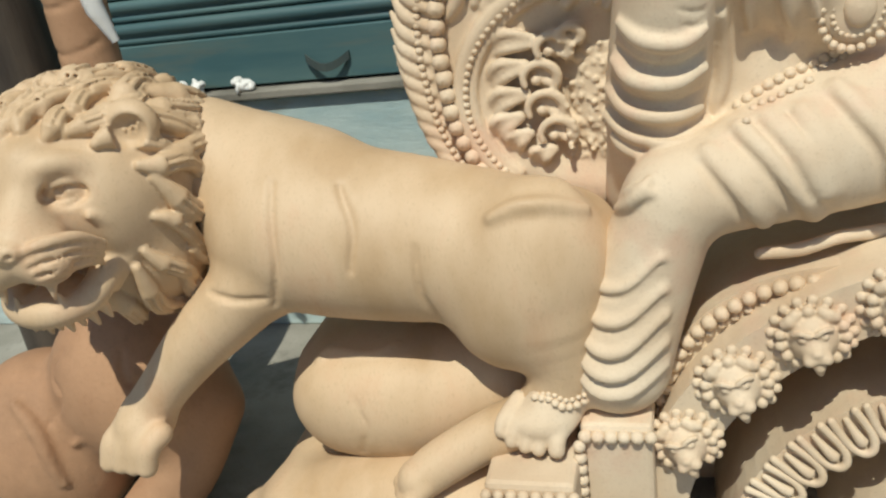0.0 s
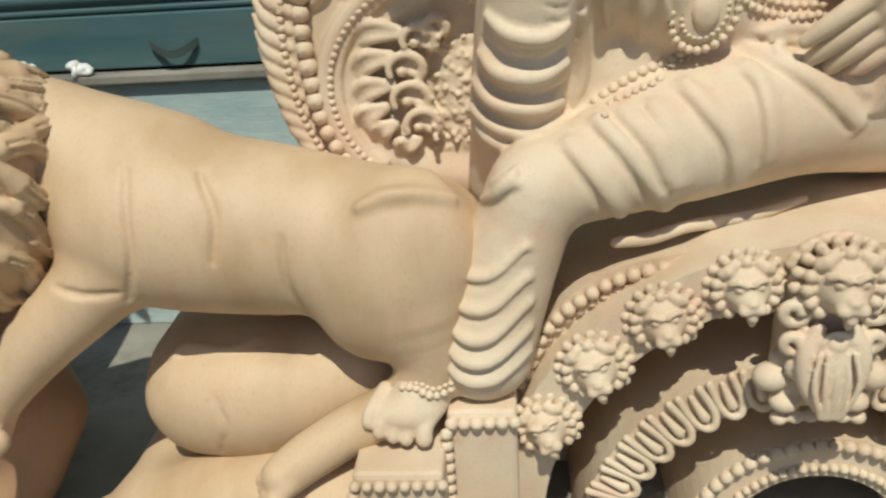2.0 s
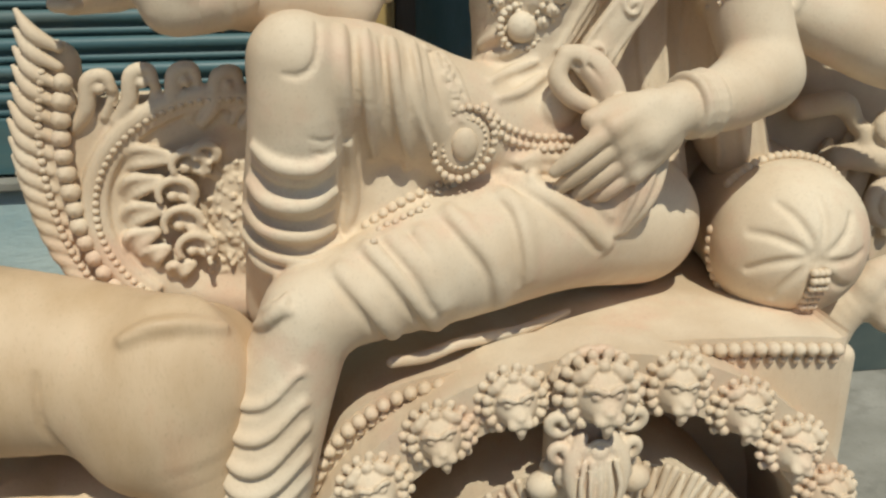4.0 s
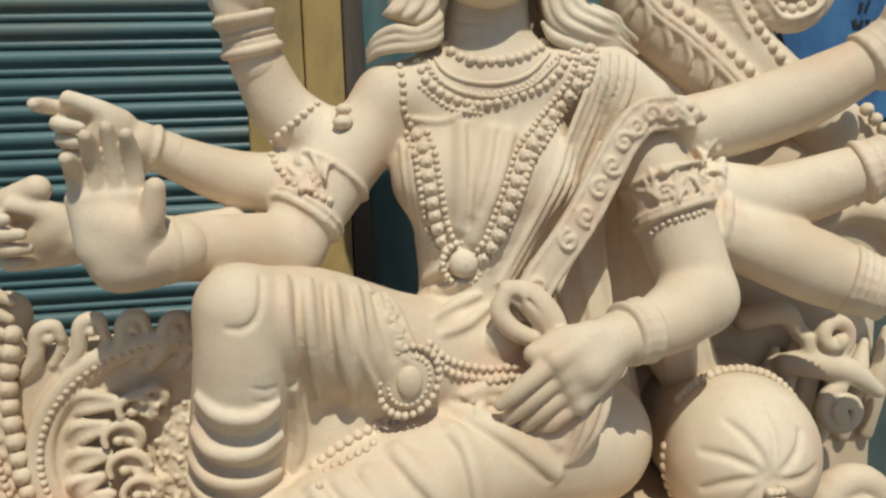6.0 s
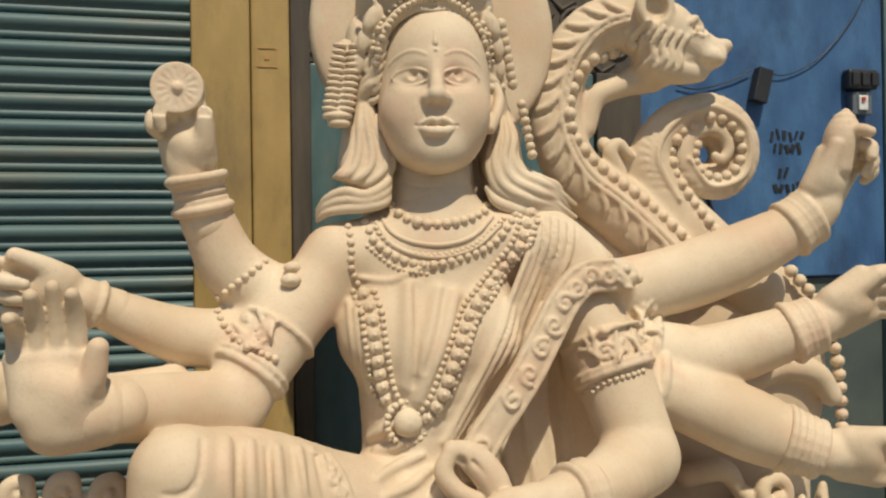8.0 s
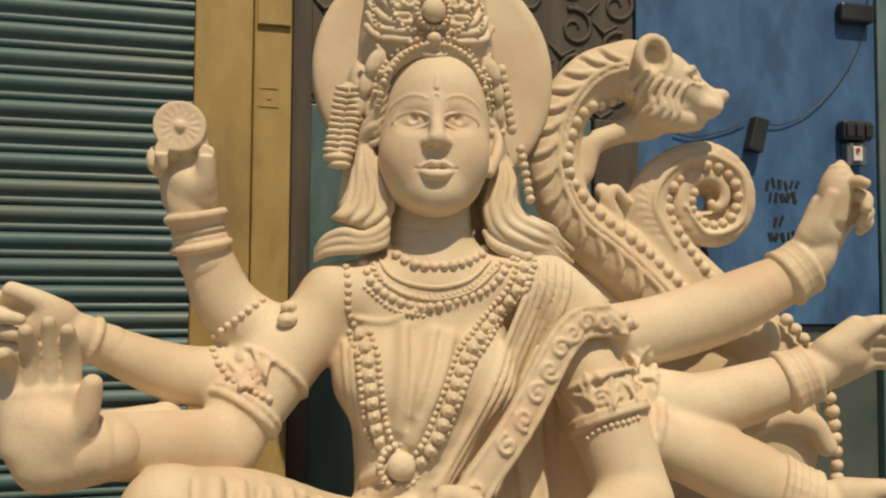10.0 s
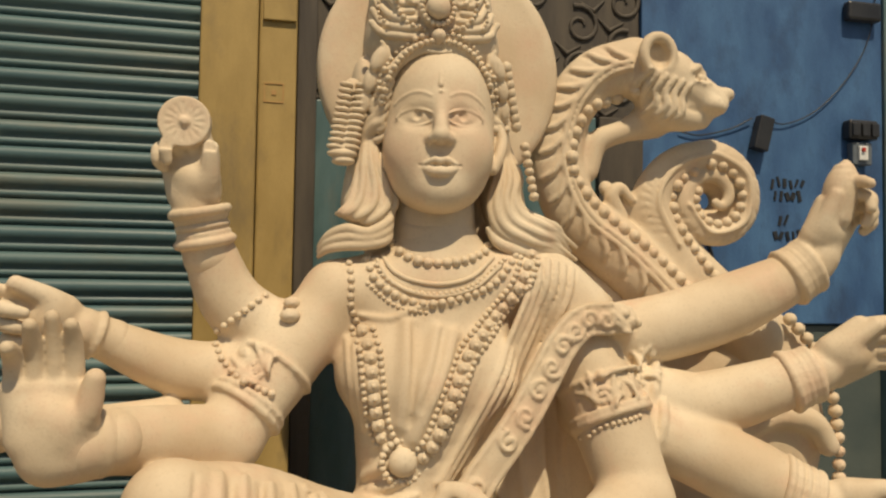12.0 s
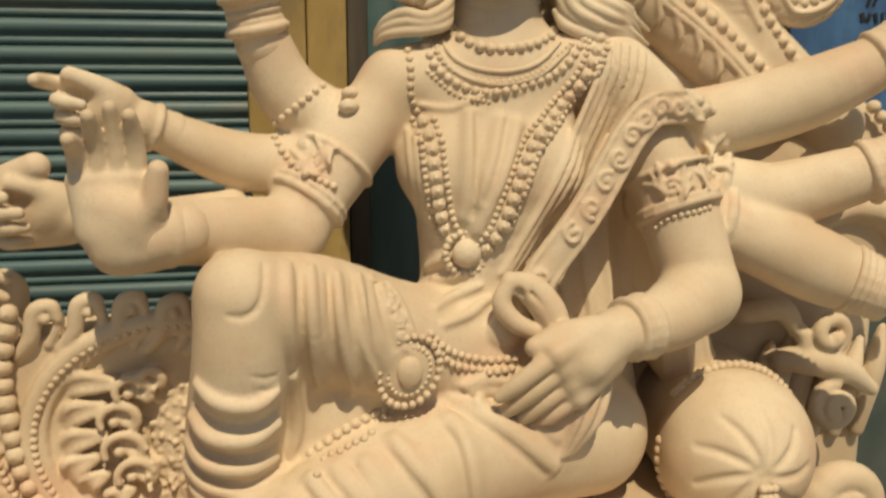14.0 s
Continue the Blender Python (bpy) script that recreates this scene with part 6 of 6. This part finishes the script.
# ---- throne back, creature-headed side ----
def creature_scroll():
    h = Heap()
    c = Clay((0.94, 1.66, 1.02), (1.74, 2.0, 2.16), 0.006)
    neck = [(1.383, 1.860, 1.352), (1.220, 1.860, 1.500), (1.092, 1.860, 1.600), (1.037, 1.860, 1.731), (1.060, 1.860, 1.866), (1.135, 1.850, 1.965), (1.238, 1.830, 1.998)]
    c.tube(neck, [0.085, 0.085, 0.075, 0.07, 0.068, 0.07, 0.075], 0.02, flat=0.75)
    c.tube([(1.436, 1.880, 1.337), (1.370, 1.880, 1.488), (1.279, 1.880, 1.608), (1.181, 1.880, 1.680)], [0.08, 0.06, 0.035, 0.02], 0.02, flat=0.7)
    c.tube([(1.124, 1.860, 1.720), (1.147, 1.860, 1.796), (1.215, 1.850, 1.828), (1.292, 1.840, 1.860)], [0.025, 0.03, 0.03, 0.05], 0.02)
    # head: round skull, heavy brow, short muzzle, cupped ear and tufts on the cheek
    c.ell((1.300, 1.810, 1.965), (0.095, 0.075, 0.082), 0.03)
    c.tube([(1.335, 1.800, 1.960), (1.400, 1.785, 1.918), (1.430, 1.775, 1.905)], [0.062, 0.050, 0.042], 0.02)
    c.ell((1.462, 1.765, 1.922), (0.024, 0.026, 0.020), 0.008)
    c.ell((1.425, 1.750, 1.890), (0.034, 0.030, 0.026), 0.012)
    c.tube([(1.300, 1.800, 1.880), (1.365, 1.790, 1.862), (1.405, 1.785, 1.856)], [0.055, 0.036, 0.024], 0.02)
    c.ridge([(1.335, 1.880), (1.385, 1.872), (1.440, 1.868)], 0.0055, 0.004, 0.001, cut=True)
    c.ell((1.388, 1.744, 1.958), (0.022, 0.016, 0.013), 0.010, cut=True)
    c.ell((1.388, 1.752, 1.957), (0.014, 0.014, 0.010), 0.003)
    c.ridge([(1.355, 1.972), (1.382, 1.988), (1.418, 1.968)], 0.010, 0.006, 0.004)
    c.ridge([(1.362, 1.946), (1.388, 1.940), (1.412, 1.946)], 0.005, 0.004, 0.003)
    for i in range(3):
        c.ridge([(1.402 + 0.010 * i, 1.926 - 0.014 * i), (1.420 + 0.008 * i, 1.918 - 0.012 * i), (1.446, 1.902 - 0.010 * i)], 0.0042, 0.003, 0.001, cut=True)
    c.tube([(1.262 + 0.040 * math.cos(a), 1.745, 2.008 + 0.046 * math.sin(a)) for a in np.linspace(-0.9, 4.2, 14)], 0.014, 0.006, smooth=False)
    c.ell((1.264, 1.775, 2.006), (0.046, 0.022, 0.050), 0.008)
    c.ell((1.266, 1.742, 2.002), (0.026, 0.022, 0.030), 0.006, cut=True)
    for i in range(6):
        x, z = 1.222 + 0.0225 * i, 1.955 - 0.006 * i
        c.ridge([(x + 0.014, z + 0.012), (x - 0.006, z - 0.022), (x - 0.004, z - 0.055), (x - 0.024, z - 0.082)], 0.0105, 0.003, 0.002)
        c.ridge([(x + 0.025, z + 0.010), (x + 0.006, z - 0.022), (x + 0.008, z - 0.055)], 0.0040, 0.003, 0.001, cut=True)
    # neck: a raised edge beside the beads and feathers cut into the outer band
    line = spline([(p[0], p[2]) for p in neck], 8)
    for i in range(3, len(line) - 3):
        t = unit(line[i + 1] - line[i - 1])
        out = np.array((-t[1], t[0]))
        if i % 3 == 0:
            a = line[i] + out * 0.010
            e = line[i] + out * 0.058 - t * 0.050
            m = (a + e) / 2 - out * 0.004 - t * 0.008
            c.ridge([tuple(a), tuple(m), tuple(e)], 0.0058, 0.004, 0.001, cut=True)
            c.ridge([tuple(q + t * 0.014) for q in (a, m, e)], 0.0085, 0.006, 0.002)
    for o in (0.004, -0.012):
        c.ridge([tuple(line[i] + o * np.array((-(line[i + 1] - line[i - 1])[1], (line[i + 1] - line[i - 1])[0])) / np.linalg.norm(line[i + 1] - line[i - 1])) for i in range(2, len(line) - 2, 4)], 0.0065, 0.004, 0.003, taper=False)
    # spiral: a broad stem that rises, turns over and rolls inwards
    sc = np.array((1.478, 1.860, 1.660))
    roll = lambda q: (radians(100 - q * 520), 0.106 * (1 - q) ** 0.55 + 0.012)
    spiral = [(sc[0] + roll(q)[1] * math.cos(roll(q)[0]), 1.86 - 0.015 * q, sc[2] + roll(q)[1] * math.sin(roll(q)[0])) for q in np.linspace(0, 1, 48)]
    stem = [(1.62, 1.88, 1.29), (1.47, 1.88, 1.42), (1.365, 1.875, 1.53), (1.308, 1.87, 1.635), (1.335, 1.865, 1.712), (1.398, 1.86, 1.760), spiral[1]]
    c.tube(stem, [0.085, 0.078, 0.068, 0.058, 0.050, 0.046, 0.044], 0.015, flat=0.75)
    c.tube(spiral, list(np.linspace(0.044, 0.013, 48)), 0.004, smooth=False, flat=0.8)
    c.tube([(sc[0] + 0.06 * math.cos(a), 1.90, sc[2] + 0.06 * math.sin(a)) for a in np.linspace(0, 6.2, 12)], 0.035, 0.01, smooth=False)
    edge = spline([(p[0], p[2]) for p in stem[2:]], 6).tolist() + [(p[0], p[2]) for p in spiral[2:26:2]]
    edge = np.array(edge)
    for i in range(2, len(edge) - 1):
        t = unit(edge[i + 1] - edge[i - 1])
        out = np.array((-t[1], t[0]))
        a, e = edge[i] + out * 0.012, edge[i] + out * 0.042 + t * 0.020
        c.ridge([tuple(a), tuple((a + e) / 2 + t * 0.004), tuple(e)], 0.0042, 0.004, 0.001, cut=True)
    c.ridge([tuple(p) for p in edge[::3]], 0.0065, 0.004, 0.002, taper=False)
    c.tube([(1.212, 1.860, 1.604), (1.183, 1.850, 1.654), (1.207, 1.850, 1.678), (1.239, 1.850, 1.649)], [0.022, 0.020, 0.016, 0.012], 0.008)
    h.add(*c.skin())
    ob = tagged(h.build("creature_scroll", CLAY, throne), "curved beaded scroll ending in an animal head")
    row = c.on(spaced([(1.223, 1.923), (1.113, 1.879), (1.067, 1.811), (1.056, 1.724), (1.098, 1.653), (1.168, 1.591), (1.239, 1.542), (1.302, 1.492), (1.358, 1.442), (1.407, 1.398)], 0.034), -0.004)
    bead_parts("bead", row, 0.0185, CLAY, throne)
    row = [(sc[0] + (roll(q)[1] - 0.026) * math.cos(roll(q)[0]), sc[2] + (roll(q)[1] - 0.026) * math.sin(roll(q)[0])) for q in np.linspace(0.0, 0.62, 15)]
    bead_parts("bead", c.on(row, -0.002), 0.0155, CLAY, throne)
    row = c.on(spaced([(1.415, 1.728), (1.374, 1.700), (1.356, 1.652), (1.362, 1.604), (1.390, 1.552), (1.428, 1.502), (1.470, 1.452)], 0.031), -0.002)
    bead_parts("bead", row, 0.0165, CLAY, throne)
    return ob


creature_scroll()


def back_panel():
    c = Clay((0.90, 1.72, 0.10), (1.98, 2.04, 1.60), 0.0075)
    c.slab((0.98, 1.88, 0.30), (1.46, 1.98, 1.36), 0.05, 0.02)
    c.slab((1.36, 1.86, 0.16), (1.80, 1.97, 0.90), 0.06, 0.04)
    c.tube([(0.98, 1.90, 1.50), (1.10, 1.90, 1.40), (1.30, 1.90, 1.30)], [0.06, 0.09, 0.09], 0.03, flat=0.6)
    for i in range(6):
        c.tube([(1.40 + 0.07 * i, 1.85, 0.46), (1.42 + 0.07 * i, 1.83, 0.60 + 0.02 * (i % 3)), (1.47 + 0.065 * i, 1.84, 0.72 + 0.03 * (i % 2))], [0.022, 0.030, 0.012], 0.006)
    c.ell((1.62, 1.92, 1.05), (0.245, 0.07, 0.34), 0.03)
    c.tube([(1.541, 1.860, 1.021), (1.604, 1.850, 1.058), (1.673, 1.850, 1.078), (1.779, 1.850, 1.057), (1.832, 1.850, 0.992)], [0.03, 0.035, 0.035, 0.035, 0.03], 0.012)
    for i in range(5):
        c.tube([(1.42 + 0.03 * i, 1.86, 1.0), (1.44 + 0.035 * i, 1.85, 1.06), (1.42 + 0.055 * i, 1.855, 1.12)], [0.014, 0.018, 0.008], 0.006)
    # lower leaves and curls beside the cushion
    def swirl(x, y, z, r, start, flip, th):
        c.tube([(x + flip * r * (1 - 0.75 * u) * math.cos(radians(start) + u * 2.8 * math.pi), y - 0.03 * u, z + r * (1 - 0.75 * u) * math.sin(radians(start) + u * 2.8 * math.pi)) for u in np.linspace(0, 1, 22)], th, 0.006, smooth=False)
    for p, r, st, fl, th in (((1.583, 1.780, 0.764), 0.065, 180, 1, 0.02), ((1.607, 1.760, 0.569), 0.06, 90, 1, 0.02)):
        swirl(p[0], p[1], p[2], r, st, fl, th)
    c.tube([(1.475, 1.800, 0.689), (1.543, 1.780, 0.691), (1.635, 1.770, 0.665), (1.731, 1.780, 0.601)], [0.03, 0.04, 0.035, 0.02], 0.012)
    c.tube([(1.366, 1.820, 0.812), (1.463, 1.800, 0.826), (1.516, 1.800, 0.763)], [0.03, 0.03, 0.02], 0.012)
    h = Heap()
    h.add(*c.skin())
    ob = h.build("back_panel", CLAY, throne)
    bead_parts("bead", spaced([(1.721, 1.860, 1.338), (1.808, 1.860, 1.243), (1.857, 1.860, 1.115), (1.872, 1.860, 0.989), (1.874, 1.860, 0.863)], 0.036), 0.019, CLAY, throne)
    return ob


back_panel()

# side scroll of the seat
h = Heap()
c = Clay((1.20, 1.40, GROUND), (1.78, 1.90, 0.56), 0.0065)
p = np.array((1.543, 1.620, 0.375))
c.tube([(p[0] + 0.085 * (1 - 0.7 * u) * math.cos(2.6 - u * 8.5), 1.60 - 0.03 * u, p[2] + 0.085 * (1 - 0.7 * u) * math.sin(2.6 - u * 8.5)) for u in np.linspace(0, 1, 26)], list(np.linspace(0.042, 0.02, 26)), 0.008, smooth=False)
c.tube([(1.30, 1.66, GROUND + 0.05), (1.36, 1.66, 0.1), (1.40, 1.64, 0.30), (p[0] - 0.07, 1.61, p[2] + 0.02)], [0.08, 0.08, 0.07, 0.05], 0.02)
c.slab((1.262, 1.44, GROUND), (1.37, 1.80, 0.33), 0.03, 0.02)
h.add(*c.skin())
h.build("side_scroll", CLAY, throne)


# ---- cushion on the seat ----
def cushion():
    h = Heap()
    c = Clay((0.94, 1.28, 0.36), (1.40, 1.86, 0.92), 0.005)
    c.ell((1.160, 1.46, 0.612), (0.168, 0.13, 0.170), 0.02)
    c.tube([(1.162, 1.46, 0.61), (1.20, 1.76, 0.615)], [0.165, 0.165], 0.02)
    kx, kz = [(1.137, 0.623)][0]
    for i in range(9):
        a = radians(20 + 40 * i)
        row = [(kx + r * math.cos(a + 0.12 * j), kz + r * math.sin(a + 0.12 * j)) for j, r in enumerate((0.012, 0.045, 0.085, 0.115))]
        c.ridge(row, 0.007, 0.012, -0.001, cut=True)
    h.add(*c.skin())
    for i in range(7):
        y = c.front([(kx + 0.012, kz - 0.03 - 0.017 * i)])[0]
        if not np.isnan(y):
            for dx in (-0.012, 0.0, 0.012):
                h.ball((kx + 0.014 + dx, y - 0.004, kz - 0.03 - 0.017 * i), (0.010, 0.010, 0.009))
    h.beads([(1.165 + 0.172 * math.cos(a), 1.50, 0.612 + 0.174 * math.sin(a)) for a in np.linspace(-0.9, 2.4, 34)], 0.012)
    h.beads([(1.165 + 0.172 * math.cos(a), 1.47, 0.612 + 0.174 * math.sin(a)) for a in np.linspace(3.0, 4.0, 9)], 0.012)
    pivot = np.array((0.24, -0.17, 1.33))
    h.v = [pivot + 1.09 * (v - pivot) for v in h.v]
    ob = h.build("bolster_cushion", CLAY)
    return tagged(ob, "round tufted clay bolster cushion on the throne seat", "cushion")


cushion()


# ---- fittings on the blue wall and the pilaster ----
switch = empty("switch_box", "grey wall switch box with a red rocker", "switch", (2.41, 2.44, 1.92))
bm = bmesh.new()
box(bm, (2.375, 2.405, 1.875), (2.455, 2.438, 1.955), 0.004)
part("case", bm, GREYBOX, switch)
bm = bmesh.new()
box(bm, (2.395, 2.396, 1.890), (2.432, 2.404, 1.942), 0.002)
part("plate", bm, WHITE, switch)
bm = bmesh.new()
box(bm, (2.403, 2.389, 1.920), (2.417, 2.395, 1.934), 0.001)
part("rocker", bm, RED, switch, "small red rocker")
meter = empty("fuse_box", "old black fuse box above the switch", "fuse box", (2.42, 2.44, 2.0))
bm = bmesh.new()
box(bm, (2.355, 2.395, 1.965), (2.475, 2.438, 2.035), 0.008)
part("case", bm, BLACK, meter)
for i in range(3):
    bm = bmesh.new()
    box(bm, (2.362 + 0.04 * i, 2.385, 1.975), (2.392 + 0.04 * i, 2.394, 2.022), 0.003)
    part("fuse", bm, BLACK, meter)
bm = bmesh.new()
box(bm, (-0.028, -0.02, -0.060), (0.028, 0.02, 0.060), 0.004)
ob = part("junction_box", bm, BLACK)
ob.matrix_world = pose(2.01, 2.412, 1.965, 0, 14, 0)
tagged(ob, "small black junction box hung askew on the blue wall", "junction box")


def cable(pts, r, label):
    h = Heap()
    h.add(*tube_mesh(spline(pts, 10), r, 6))
    return tagged(h.build("cable", BLACK), label, "cable", "cables on the blue wall")


cable([(2.03, 2.425, 2.02), (2.12, 2.43, 2.01), (2.25, 2.43, 2.07), (2.38, 2.43, 2.20), (2.47, 2.43, 2.36), (2.51, 2.43, 2.6)], 0.0022, "thin black cable sagging across the blue wall")
cable([(1.98, 2.425, 2.02), (1.90, 2.43, 1.98), (1.78, 2.43, 1.95), (1.70, 2.43, 1.96)], 0.0025, "thin black cable running behind the creature head")
cable([(1.80, 2.43, 1.62), (1.84, 2.43, 1.50), (1.90, 2.43, 1.36)], 0.006, "black cable hanging down the blue wall")
cable([(1.76, 2.43, 1.62), (1.78, 2.43, 1.48), (1.82, 2.43, 1.36)], 0.005, "second black cable hanging down the blue wall")
writing = empty("wall_writing", "illegible dark hand-painted writing on the blue wall", "writing", (2.14, 2.438, 1.72))
rnd = random.Random(8)
for z, n, x0 in ((1.80, 6, 2.07), (1.755, 5, 2.08), (1.67, 2, 2.10), (1.615, 5, 2.08)):
    for i in range(n):
        bm = bmesh.new()
        w = rnd.uniform(0.004, 0.009)
        box(bm, (-w, -0.0015, -rnd.uniform(0.010, 0.024)), (w, 0.0015, rnd.uniform(0.010, 0.022)))
        ob = part("bar", bm, BLACK, writing)
        ob.matrix_basis = pose(x0 + 0.024 * i, 2.4375, z, 0, rnd.uniform(-25, 25), 0)
bm = bmesh.new()
box(bm, (2.36, 2.40, 2.40), (2.50, 2.438, 2.47), 0.01)
tagged(part("lamp_holder", bm, BLACK), "black lamp holder high on the blue wall", "lamp holder")
# faint painted square and a small plate on the pilaster
bm = bmesh.new()
for lo, hi in (((0.305, 2.3625, 1.955), (0.363, 2.3645, 1.958)), ((0.305, 2.3625, 2.010), (0.363, 2.3645, 2.013)), ((0.305, 2.3625, 1.9582), (0.308, 2.3645, 2.0098)), ((0.360, 2.3625, 1.9582), (0.363, 2.3645, 2.0098)), ((0.327, 2.3625, 1.978), (0.341, 2.3645, 1.992))):
    box(bm, lo, hi)
FAINT = material("faint red chalk line", (0.42, 0.22, 0.09), (0.50, 0.30, 0.12), 20.0, 0.8, 0.1)
tagged(part("chalk_square", bm, FAINT), "faint red square drawn on the pilaster", "marking")
bm = bmesh.new()
box(bm, (0.298, 2.352, 2.20), (0.396, 2.3645, 2.34), 0.003)
tagged(part("meter_plate", bm, YELLOW), "ochre painted metal cover plate on the pilaster", "plate")
